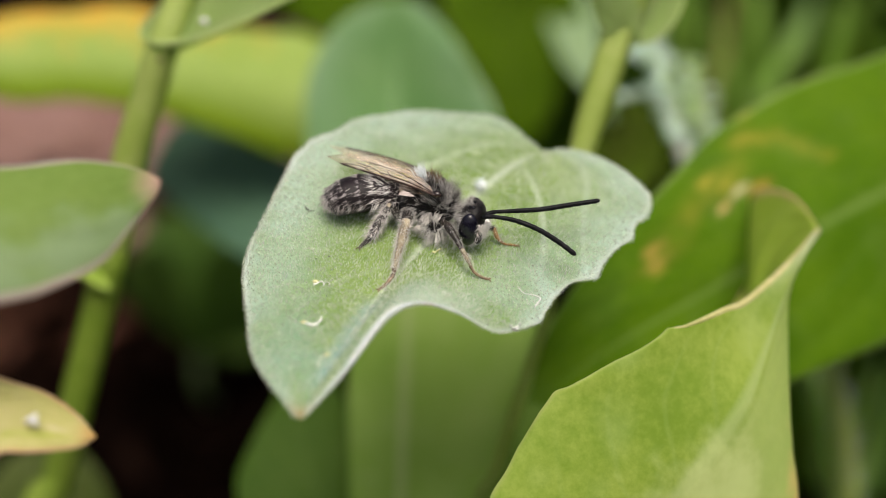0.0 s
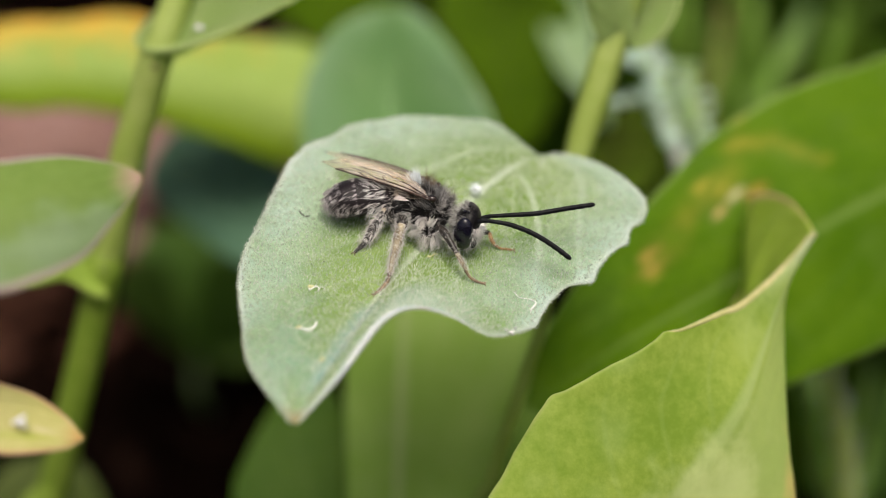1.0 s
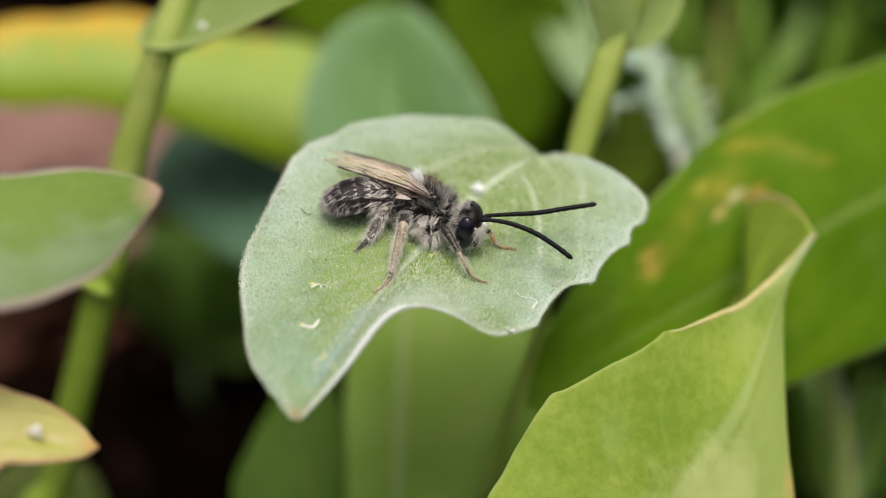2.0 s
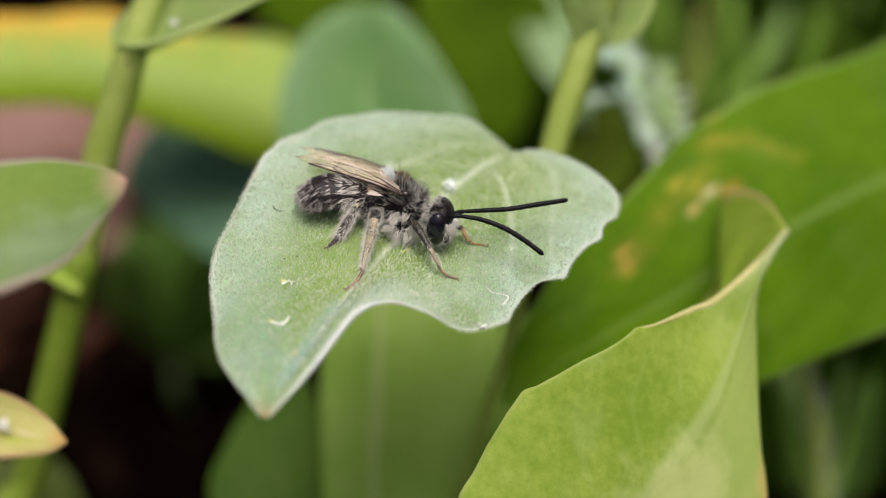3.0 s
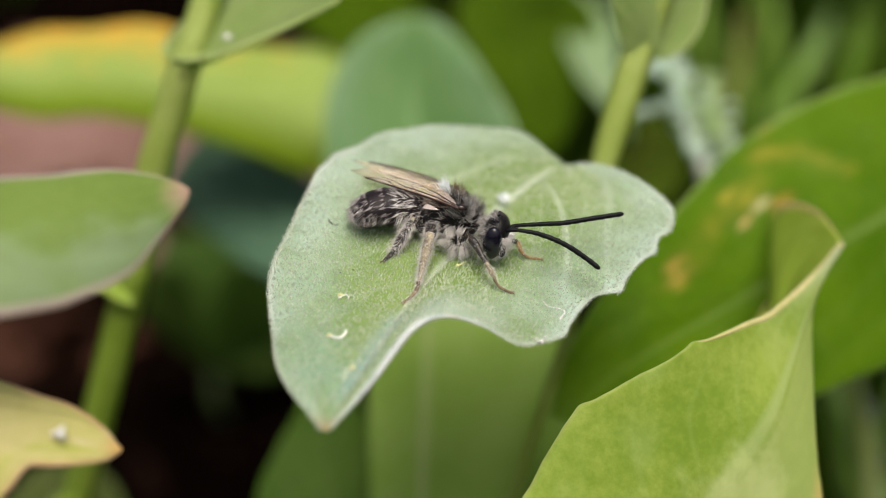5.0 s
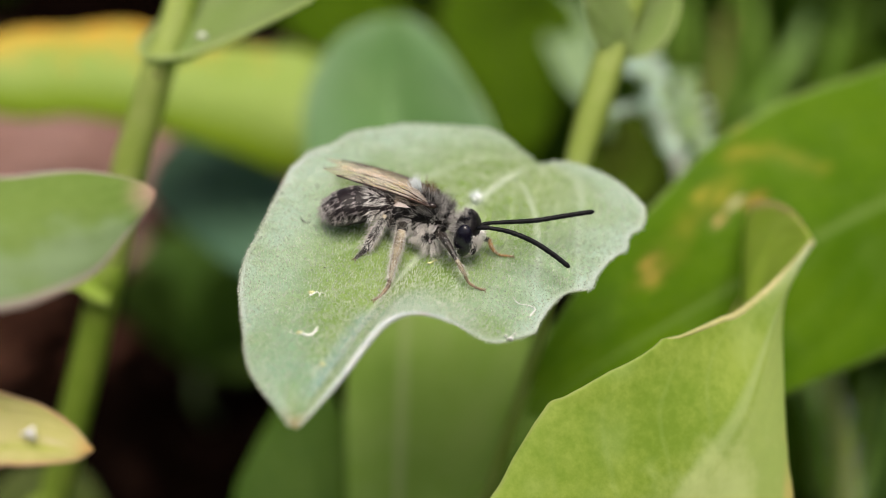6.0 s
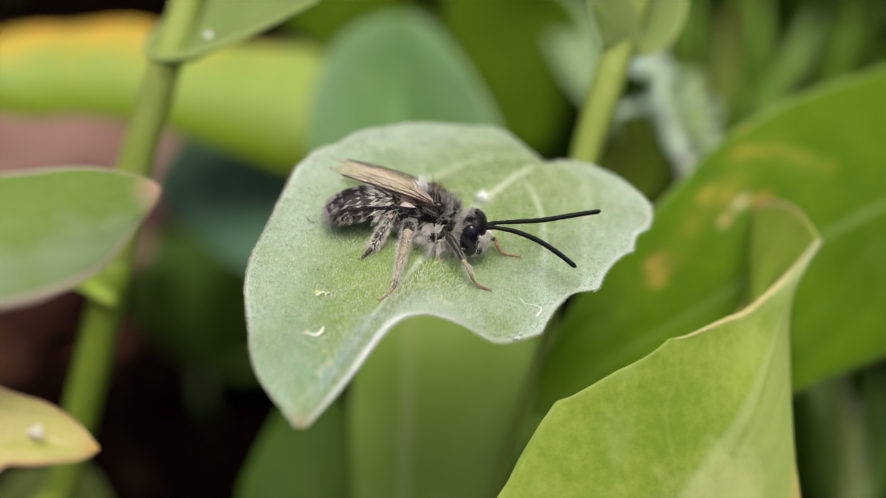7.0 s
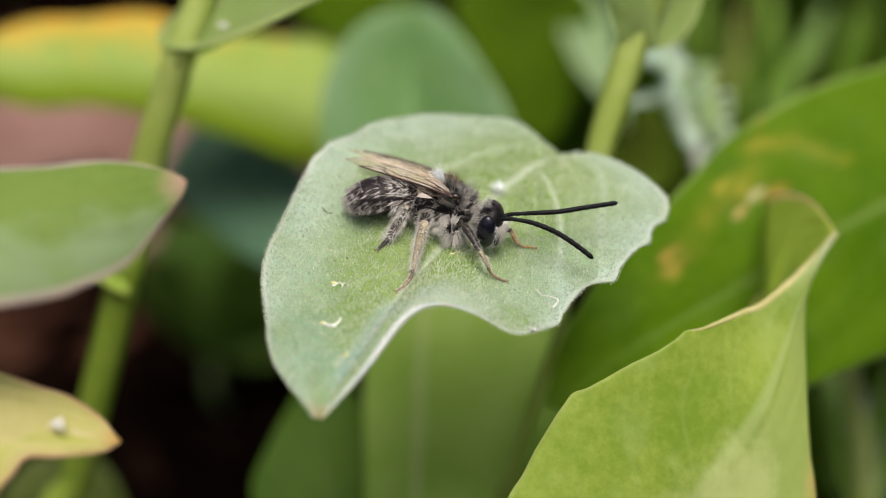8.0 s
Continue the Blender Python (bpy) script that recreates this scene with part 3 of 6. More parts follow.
def bee_plant():
    """The plant whose leaf carries the bee: a slanting stem, the downy leaf and a pair of clasping leaves above."""
    foot = (1.00, 75.19, 59.12)
    foot = (foot[0] - 3, foot[1] + 4, 0)
    pl = thing("leafy_plant", foot, "green leafy plant with clasping downy leaves on a slanting stem", "plant")
    line = [foot, (2.59, 71.62, 73.91), (3.86, 70.26, 82.12), (5.44, 69.95, 89.09), (7.20, 71.15, 95.08), (8.82, 74.23, 100.98), (10.3, 78.05, 106.80), (11.75, 80.28, 110.9), (12.85, 82.22, 113.72), (14.1, 84.37, 116.77), (15.4, 86.64, 120.04)]
    tube("stem", pl, line, [0.9, 0.7, 0.6, 0.5, 0.45, 0.42, 0.4, 0.4, 0.42, 1.18, 1.3], M_STEM2, n=70, sides=20, ribs=5, rib_depth=0.07)
    mid = [(6.89, 72.48, 109.08), (4.71, 69.77, 109.29), (2.17, 66.15, 108.83), (-0.70, 61.53, 107.96), (-3.74, 56.10, 106.85), (-5.68, 51.67, 105.92), (-7.42, 48.07, 104.41)]
    near = [(6.89, 72.48, 109.08), (8.38, 72.54, 109.21), (10.14, 70.99, 109.49), (12.41, 68.52, 109.07), (13.25, 66.40, 108.26), (12.82, 64.76, 107.72), (11.41, 62.42, 107.12), (9.20, 59.53, 106.54), (7.52, 58.53, 106.34),
            (5.47, 55.55, 105.81), (4.13, 54.70, 105.70), (2.73, 54.08, 106.02), (0.77, 53.90, 107.39), (-1.10, 53.69, 108.07), (-2.62, 52.96, 107.97), (-4.11, 51.64, 106.94), (-5.24, 50.02, 106.00), (-6.72, 48.64, 104.85), (-7.42, 48.07, 104.41)]
    far = [(6.89, 72.48, 109.08), (6.08, 73.21, 109.41), (3.75, 74.51, 110.81), (-0.59, 74.22, 111.32), (-3.30, 73.23, 111.58), (-5.90, 71.60, 111.69), (-8.80, 68.56, 111.25), (-9.85, 66.01, 110.69), (-11.07, 62.25, 108.89), (-11.74, 58.78, 107.64),
           (-11.06, 54.82, 106.53), (-10.27, 51.62, 105.80), (-8.62, 49.26, 104.96), (-7.86, 48.37, 104.55), (-7.42, 48.07, 104.41)]
    ob, S, N = leaf("leaf", pl, mid, near, far, M_BEELEAF, "pale downy green leaf with a dry brownish tip", nu=260, nv=30, thick=0.18, relief=0.04, veins=7,
                    slant=0.45, seed=4, trough=0.3,
                    near_cut=((0, 0), (0.05, 0.02), (0.085, -0.08), (0.108, 0.3), (0.128, 0.12), (0.147, 0.14), (0.164, -0.34), (0.176, -0.2), (0.19, 0.1), (0.203, -0.22), (0.22, -0.38), (0.24, -0.26), (0.262, 0.22), (0.275, -0.08), (0.3, -0.16), (0.33, -0.18), (0.352, -0.05), (0.369, 0.22), (0.38, 0.04), (0.42, 0.02), (0.5, 0)),
                    far_cut=((0, 0), (0.1, 0.1), (0.15, -0.1), (0.2, 0.0), (0.252, 0.14), (0.29, -0.06), (0.345, 0.16), (0.385, -0.16), (0.436, 0.2), (0.455, -0.02), (0.49, 0.08), (0.52, -0.06), (0.6, 0.0), (0.66, 0.1), (0.7, 0.0), (1, 0)),
                    near_at=(0, 0.015, 0.04, 0.08, 0.12, 0.15, 0.2, 0.26, 0.3, 0.37, 0.41, 0.45, 0.5, 0.56, 0.63, 0.75, 0.85, 0.95, 1))
    LEAF["S"], LEAF["N"] = S, N
    # fine down on the upper face, and along the rim
    rnd = np.random.default_rng(8)
    nu, nw = S.shape[:2]
    i, j = rnd.uniform(2, nu - 3, 150000), rnd.uniform(1, nw - 2, 150000)
    area = np.linalg.norm(np.cross(np.gradient(S, axis=0), np.gradient(S, axis=1)), axis=2)
    even = np.minimum(1, area[i.astype(int), j.astype(int)] / np.quantile(area, 0.8))
    pick = rnd.random(150000) < even
    i, j = i[pick][:32000], j[pick][:32000]
    i0, j0 = i.astype(int), j.astype(int)
    fi, fj = (i - i0)[:, None], (j - j0)[:, None]
    pt = (S[i0, j0] * (1 - fi) + S[i0 + 1, j0] * fi) * (1 - fj) + (S[i0, j0 + 1] * (1 - fi) + S[i0 + 1, j0 + 1] * fi) * fj
    nn = N[i0, j0]
    pt = pt + nn * 0.08
    d = nn + np.array([0.25, 0.05, 0.15]) + rnd.normal(0, 0.24, pt.shape)
    base = np.array(tuple(ob.location + pl.location)) / MM
    part("leaf_down", hair_mesh("leaf_down", (pt - base)[14000:], d[14000:], rnd.uniform(0.08, 0.18, len(pt) - 14000), 0.013, M_DOWN, seed=2), ob, "short pale down")
    part("leaf_bristles", hair_mesh("leaf_bristles", (pt - base)[:14000], d[:14000], rnd.uniform(0.12, 0.24, 14000), 0.032, M_DOWN, seed=5), ob, "stout pale glinting bristles")
    i = rnd.integers(3, nu - 2, 5000)
    e = rnd.integers(0, 2, 5000) * (nw - 1)
    inn = np.where(e == 0, 1, nw - 2)
    outw = S[i, e] - S[i, inn]
    outw /= np.linalg.norm(outw, axis=1, keepdims=True) + 1e-9
    pt = S[i, e] + rnd.normal(0, 0.05, (5000, 3))
    part("rim_down", hair_mesh("rim_down", pt - base, outw + N[i, e] * 0.3 + rnd.normal(0, 0.4, pt.shape), rnd.uniform(0.05, 0.14, 5000), 0.016, M_DOWN, seed=3), ob, "short pale down")
    # the margin is thick and rolled down along the fold
    for side, col, lo, hi, rads, name in ((-1, 0, 0.47, 0.985, [0.03, 0.07, 0.11, 0.19, 0.2, 0.15, 0.1, 0.05], "folded pale lilac downy rim"),):
        ks = np.linspace(int(lo * nu), int(hi * nu), 26).astype(int)
        inner = S[ks, col] - S[ks, col - side * 3]
        inner /= np.linalg.norm(inner, axis=1, keepdims=True) + 1e-9
        R = np.interp(np.linspace(0, 1, 26), np.linspace(0, 1, len(rads)), rads)[:, None]
        line = S[ks, col] - inner * R * 0.8 + N[ks, col] * R * 0.1
        part("rim", tube_mesh("rim", line, list(R[:, 0]), M_LEAFRIM, base * MM, n=110, sides=12), ob, name)
    leaf("leaf", pl, [(13.57, 82.12, 113.53), (13.10, 81.63, 115.83), (12.68, 81.67, 119.16), (12.20, 81.70, 123.54)], [(13.57, 82.12, 113.53), (12.00, 81.43, 114.36), (10.96, 81.53, 116.72), (10.38, 81.56, 120.01), (12.20, 81.70, 123.54)],
         [(13.57, 82.12, 113.53), (14.73, 82.02, 114.21), (14.32, 82.69, 117.22), (13.79, 82.92, 120.48), (12.20, 81.70, 123.54)], M_STEM_LEAF, "pale green upper leaf clasping the stem", nu=40, nv=10, relief=0.1, seed=2)
    leaf("leaf", pl, [(13.82, 83.12, 113.30), (15.80, 85.05, 114.83), (17.09, 87.44, 117.25), (18.41, 90.68, 121.31)], [(13.82, 83.12, 113.30), (15.93, 82.65, 113.70), (17.68, 83.67, 115.22), (18.54, 85.84, 117.22), (18.41, 90.68, 121.31)],
         [(13.82, 83.12, 113.30), (14.67, 85.83, 114.16), (15.51, 87.82, 115.82), (16.36, 90.05, 117.93), (18.41, 90.68, 121.31)], M_STEM_LEAF, "pale green upper leaf clasping the stem", nu=40, nv=10, relief=0.1, seed=3)
    return pl


M_CLASP = leaf_material("green_clasping_leaf", (0.3, 0.45, 0.06), (0.4, 0.54, 0.1), (0.34, 0.45, 0.12), (0.38, 0.48, 0.14), 0.92, 5, 0.5, 0.5, 0.35)
M_LEAFRIM = plain("pale_lilac_leaf_rim", (0.62, 0.7, 0.68), (0.84, 0.87, 0.9), 300, 0.6, bump=0.4, thin=0.2, spec=0.3, c3=(0.7, 0.66, 0.64))
M_NODE = plain("brown_joint_spot", (0.06, 0.03, 0.012), (0.13, 0.07, 0.03), 500, 0.7)
M_TANRIM = plain("pinkish_tan_rim", (0.5, 0.3, 0.15), (0.66, 0.46, 0.27), 240, 0.5, bump=0.1, thin=0.2, spec=0.2)
M_PALERIM = plain("pale_leaf_rim", (0.44, 0.58, 0.18), (0.56, 0.68, 0.28), 160, 0.5, bump=0.1, thin=0.35, spec=0.2)
M_STEM_LEAF = leaf_material("pale_clasping_leaf", (0.42, 0.56, 0.2), (0.54, 0.66, 0.3), (0.56, 0.64, 0.34), (0.68, 0.72, 0.4), 0.9, 5, 0.5, 0.5, 0.65, (0.6, 0.74, 0.22))


def left_plant():
    """A second stem with an upper leaf that clasps it at a joint and a lower clasping leaf."""
    foot = (-37.53, 75.32, 59.26)
    foot = (foot[0], foot[1] + 6, 0)
    pl = thing("leafy_plant", foot, "green leafy plant with a jointed stem and clasping leaves", "plant")
    low = [foot, (-35.30, 75.87, 68.96), (-33.32, 76.61, 75.80), (-30.47, 77.77, 84.51), (-28.15, 78.67, 91.65), (-26.3, 79.64, 97.85)]
    high = [(-26.65, 79.45, 96.7), (-24.1, 81.31, 105.37), (-22.6, 82.18, 109.21), (-21.35, 82.91, 112.78), (-20.29, 84.88, 115.48), (-19.31, 87.17, 118.78)]
    # Shade is put into the colour: darker green below, paler where the stem is lit.
    tube("stem", pl, low, [1.6, 1.55, 1.5, 1.45, 1.4, 1.36], M_STEM, n=50, sides=24, ribs=4, rib_depth=0.02)
    tube("stem", pl, high, [1.36, 1.35, 1.32, 1.26, 1.2, 1.12], M_STEM2, "upper stem, coloured paler for the light on it", n=50, sides=24, ribs=4, rib_depth=0.02)
    up, _, _ = leaf("leaf", pl, [(-20.59, 82.49, 113.26), (-18.92, 82.83, 113.72), (-15.74, 82.61, 115.46), (-12.22, 82.39, 117.21), (-7.91, 82.12, 119.95)], [(-20.59, 82.49, 113.26), (-21.32, 81.85, 113.78), (-20.51, 81.44, 113.86), (-17.74, 80.52, 114.70), (-13.55, 79.76, 116.50), (-9.00, 79.27, 118.82), (-7.91, 82.12, 119.95)],
                    [(-20.59, 82.49, 113.26), (-22.36, 83.25, 113.43), (-23.27, 85.23, 113.97), (-22.02, 88.12, 115.19), (-17.46, 88.76, 117.51), (-7.91, 82.12, 119.95)], M_STEM_LEAF, "pale green upper leaf clasping the stem", nu=60, nv=10, relief=0.05, seed=6)
    rim = [(-23.19, 85.01, 114.21), (-22.79, 83.49, 113.88), (-21.88, 82.11, 113.83), (-20.49, 81.36, 113.93), (-18.97, 80.88, 114.29), (-17.72, 80.42, 114.73), (-13.54, 79.67, 116.53), (-8.98, 79.17, 118.84)]
    part("rim", tube_mesh("rim", rim, [0.12, 0.2, 0.24, 0.25, 0.24, 0.2, 0.14, 0.1], M_PALERIM, pl.location + up.location, n=50, sides=10), up, "thick pale rim round the stem")
    # a dark brown spot just under the joint and a white one on the leaf
    for c, r, mat, name, lab in (((-21.1, 81.25, 112.75), 0.2, M_NODE, "joint_spot", "small dark brown spot under the leaf joint"), ((-17.39, 80.9, 115.81), 0.28, M_WHITE, "white_spot", "small white spot on the leaf base")):
        spot = part(name, lump_mesh(name, r, mat, 4, (1.3, 0.5, 0.8)), pl, lab)
        spot.location = Vector(c) * MM - pl.location
    leaf("leaf", pl, [(-26.63, 78.50, 95.66), (-28.74, 77.47, 98.01), (-31.14, 75.14, 100.01), (-34.11, 72.21, 100.88)], [(-26.63, 78.50, 95.66), (-25.90, 77.16, 95.25), (-27.13, 76.76, 95.79), (-28.74, 76.32, 97.31), (-31.15, 74.10, 98.02), (-34.11, 72.21, 100.88)],
         [(-26.63, 78.50, 95.66), (-26.15, 79.25, 96.02), (-27.61, 81.18, 97.55), (-31.18, 80.69, 99.85), (-34.11, 72.21, 100.88)], M_CLASP, "green lower leaf clasping the stem", nu=40, nv=10, relief=0.1, seed=7)
    return pl


def near_plant():
    """The plant that reaches in beside the camera with two leaves that the wind stirs."""
    foot = (-51.41, 58.01, 99.55)
    foot = (foot[0], foot[1] + 10, 0)
    pl = thing("leafy_plant", foot, "green leafy plant reaching in with one green and one yellowing leaf", "plant")
    tube("stem", pl, [foot, (-43.69, 48.52, 98.67), (-39.86, 49.70, 105.27), (-36.76, 50.97, 112.04), (-34.68, 53.10, 118.30)], [1.6, 1.4, 1.2, 1.0, 0.8], M_STEM, n=40, sides=14, ribs=4, rib_depth=0.08)
    a, _, _ = leaf("leaf", pl, [(-36.35, 50.09, 112.52), (-28.84, 47.87, 114.77), (-23.90, 49.18, 115.13), (-20.24, 51.37, 115.03), (-17.87, 53.61, 115.01), (-15.75, 55.42, 115.18)],
                   [(-36.35, 50.09, 112.52), (-29.84, 45.20, 113.98), (-25.19, 44.89, 113.39), (-20.99, 47.32, 112.66), (-19.68, 48.34, 112.67), (-18.58, 49.50, 112.75), (-17.68, 50.75, 112.97), (-16.75, 52.6, 113.85), (-16.05, 54.25, 114.5), (-15.8, 54.95, 114.8), (-15.75, 55.42, 115.18)],
                   [(-36.35, 50.09, 112.52), (-31.84, 52.55, 115.09), (-26.87, 53.80, 116.41), (-22.70, 54.46, 116.61), (-21.08, 54.92, 116.63), (-19.21, 55.47, 116.39), (-17.21, 55.61, 115.95), (-16.1, 55.55, 115.5), (-15.75, 55.42, 115.18)], M_LEFT,
                   "green leaf with a pinkish grey rim and dry tip", nu=70, nv=16, relief=0.04, seed=9, camber=0.5)
    b, _, _ = leaf("leaf", pl, [(-39.19, 48.80, 105.72), (-30.48, 47.32, 107.22), (-25.26, 47.89, 106.17), (-21.89, 48.24, 104.69), (-18.77, 48.57, 103.16)],
                   [(-39.19, 48.80, 105.72), (-30.53, 44.03, 104.17), (-24.68, 43.89, 102.84), (-23.62, 45.04, 103.31), (-22.86, 46.27, 103.93), (-21.81, 46.61, 103.73), (-20.58, 47.13, 103.43), (-19.42, 47.94, 103.05), (-18.77, 48.57, 103.16)],
                   [(-39.19, 48.80, 105.72), (-32.99, 50.50, 106.84), (-26.72, 50.48, 106.81), (-23.15, 49.89, 105.69), (-21.43, 49.77, 105.04), (-19.97, 49.39, 104.10), (-18.77, 48.57, 103.16)], M_YELLOW,
                   "small yellowing leaf with an orange tip and a white crumb", nu=60, nv=14, relief=0.1, seed=10, camber=0.1)
    for line, rads in (([(-26.72, 50.48, 106.86), (-23.15, 49.89, 105.74), (-21.43, 49.77, 105.09), (-19.97, 49.39, 104.15), (-18.77, 48.57, 103.18)], [0.05, 0.09, 0.1, 0.1, 0.06]), ([(-24.68, 43.89, 102.86), (-23.62, 45.04, 103.33), (-22.86, 46.27, 103.95), (-21.81, 46.61, 103.75), (-20.58, 47.13, 103.45), (-19.42, 47.94, 103.07), (-18.77, 48.57, 103.16)], [0.05, 0.09, 0.1, 0.1, 0.1, 0.06])):
        part("rim", tube_mesh("rim", line, rads, M_TANRIM, pl.location + b.location, n=40, sides=8), b, "thickened pinkish tan rim")
    crumb = new("white_crumb", flake_mesh("white_crumb", ((-0.52, 0.0, -0.1), (0.36, -0.12, -0.42), (0.42, 0.0, 0.5), (-0.1, -0.2, 0.2), (0.0, 0.3, -0.1), (0.2, -0.22, -0.1)), M_WHITE))
    crumb.parent = b
    crumb.location = Vector((-21.43, 47.37, 105.19)) * MM - pl.location - b.location
    tagged(crumb, "small white crumb stuck on the leaf")
    return pl, a, b


def flake_mesh(name, points, material):
    """A small angular flake: the hull of a few corners in mm."""
    bm = bmesh.new()
    for q in points:
        bm.verts.new(mm(q))
    bmesh.ops.convex_hull(bm, input=bm.verts)
    bmesh.ops.bevel(bm, geom=bm.edges[:], offset=0.03 * MM, segments=1, affect="EDGES")
    me = bpy.data.meshes.new(name)
    bm.to_mesh(me)
    bm.free()
    me.materials.append(material)
    return me


def lump_mesh(name, r, material, seed=0, squash=(1, 1, 1), fine=2):
    """A small uneven lump."""
    bm = bmesh.new()
    bmesh.ops.create_icosphere(bm, subdivisions=fine, radius=1.0)
    for v in bm.verts:
        k = 1 + 0.45 * noise.noise(v.co * 1.7 + Vector((seed * 3.1, 0, 0)))
        v.co = Vector((v.co.x * squash[0], v.co.y * squash[1], v.co.z * squash[2])) * k * r * MM
    me = bpy.data.meshes.new(name)
    bm.to_mesh(me)
    bm.free()
    me.materials.append(material)
    return me


def right_plants():
    foot = (17.43, 65.34, 59.76)
    foot = (foot[0], foot[1], 0)
    pl = thing("leafy_plant", foot, "yellow-green leafy plant with a broad upright leaf curled at its tip", "plant")
    tube("stem", pl, [foot, (13.24, 53.66, 78.43), (12.86, 53.15, 86.10)], [1.6, 1.4, 1.2], M_STEM2, n=24, sides=14)
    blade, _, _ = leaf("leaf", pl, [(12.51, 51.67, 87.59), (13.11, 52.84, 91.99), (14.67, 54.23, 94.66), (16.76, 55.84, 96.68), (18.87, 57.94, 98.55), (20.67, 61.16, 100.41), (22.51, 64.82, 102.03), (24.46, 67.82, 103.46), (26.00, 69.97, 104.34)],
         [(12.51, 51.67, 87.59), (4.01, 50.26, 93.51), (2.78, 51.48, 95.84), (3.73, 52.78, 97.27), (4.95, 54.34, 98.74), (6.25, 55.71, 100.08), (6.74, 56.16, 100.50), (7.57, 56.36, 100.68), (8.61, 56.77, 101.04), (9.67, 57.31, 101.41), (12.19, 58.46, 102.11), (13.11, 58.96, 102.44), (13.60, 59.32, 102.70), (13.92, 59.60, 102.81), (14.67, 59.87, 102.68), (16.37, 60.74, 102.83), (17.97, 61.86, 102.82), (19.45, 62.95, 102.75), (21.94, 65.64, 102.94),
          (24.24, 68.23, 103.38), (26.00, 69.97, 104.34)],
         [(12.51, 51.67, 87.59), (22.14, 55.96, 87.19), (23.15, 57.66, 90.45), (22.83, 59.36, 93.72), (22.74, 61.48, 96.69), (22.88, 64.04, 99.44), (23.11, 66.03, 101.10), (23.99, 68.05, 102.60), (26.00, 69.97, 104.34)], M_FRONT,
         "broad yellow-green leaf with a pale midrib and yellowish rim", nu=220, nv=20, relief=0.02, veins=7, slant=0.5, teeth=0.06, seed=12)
    rim = [(13.99, 59.65, 102.72), (14.99, 60.0, 102.66), (16.34, 60.72, 102.76), (17.93, 61.84, 102.74), (19.41, 62.92, 102.66), (21.93, 65.6, 102.86), (24.22, 68.14, 103.3), (25.92, 69.95, 104.22)]
    part("rim", tube_mesh("rim", rim, [0.05, 0.14, 0.22, 0.26, 0.28, 0.3, 0.32, 0.22], M_YELLOWRIM, pl.location + blade.location, n=90, sides=10), blade, "rolled pale yellow rim")
    leaf("leaf", pl, [(14.03, 56.45, 83.79), (20.80, 67.50, 96.35), (23.24, 71.01, 99.84), (24.67, 72.13, 101.99), (26.16, 70.40, 104.08)], [(14.03, 56.45, 83.79), (21.70, 64.85, 96.67), (23.56, 68.03, 100.61), (25.03, 69.38, 102.54), (26.16, 70.40, 104.08)],
         [(14.03, 56.45, 83.79), (20.34, 70.42, 95.46), (23.57, 75.34, 98.40), (24.2, 80.9, 101.4), (25.0, 78.9, 103.3), (25.7, 75.0, 104.45), (26.05, 71.8, 104.35), (26.18, 70.5, 104.05)], M_CURL,
         "yellow-green leaf half curled over, with a brownish rim", nu=50, nv=12, relief=0.06, seed=13)
    foot = (98.55, 130.56, 66.11)
    foot = (foot[0], foot[1], 0)
    pl2 = thing("leafy_plant", foot, "deep green plant with a very broad leaf marked by yellow-brown patches", "plant")
    tube("stem", pl2, [foot, (79.70, 111.10, 82.80), (65.20, 103.20, 104.37)], [2.2, 2.0, 1.6], M_STEM, n=24, sides=14)
    leaf("leaf", pl2, [(62.79, 99.37, 105.68), (47.94, 90.97, 102.50), (37.00, 85.34, 100.32), (30.11, 81.21, 98.87), (20.81, 76.73, 95.65), (13.01, 73.03, 92.86), (6.43, 69.83, 89.94)],
         [(62.79, 99.37, 105.68), (52.28, 85.77, 92.54), (43.58, 81.42, 90.66), (36.16, 77.77, 90.12), (27.69, 74.24, 88.73), (20.54, 71.43, 87.66), (12.91, 69.84, 87.82), (6.43, 69.83, 89.94)],
         [(62.79, 99.37, 105.68), (48.95, 98.87, 111.15), (38.82, 94.93, 108.98), (34.94, 92.94, 108.39), (30.60, 90.96, 107.84), (26.84, 88.79, 106.90), (22.15, 85.73, 105.34), (18.97, 82.59, 103.64), (15.91, 79.45, 101.93), (11.76, 76.21, 98.96), (7.77, 72.59, 94.17), (6.43, 69.83, 89.94)],
         M_RIGHT, "very broad deep green leaf with yellow-brown damaged patches", nu=90, nv=18, relief=0.05, veins=6, slant=0.5, seed=14, thick=0.4)
    return pl, pl2


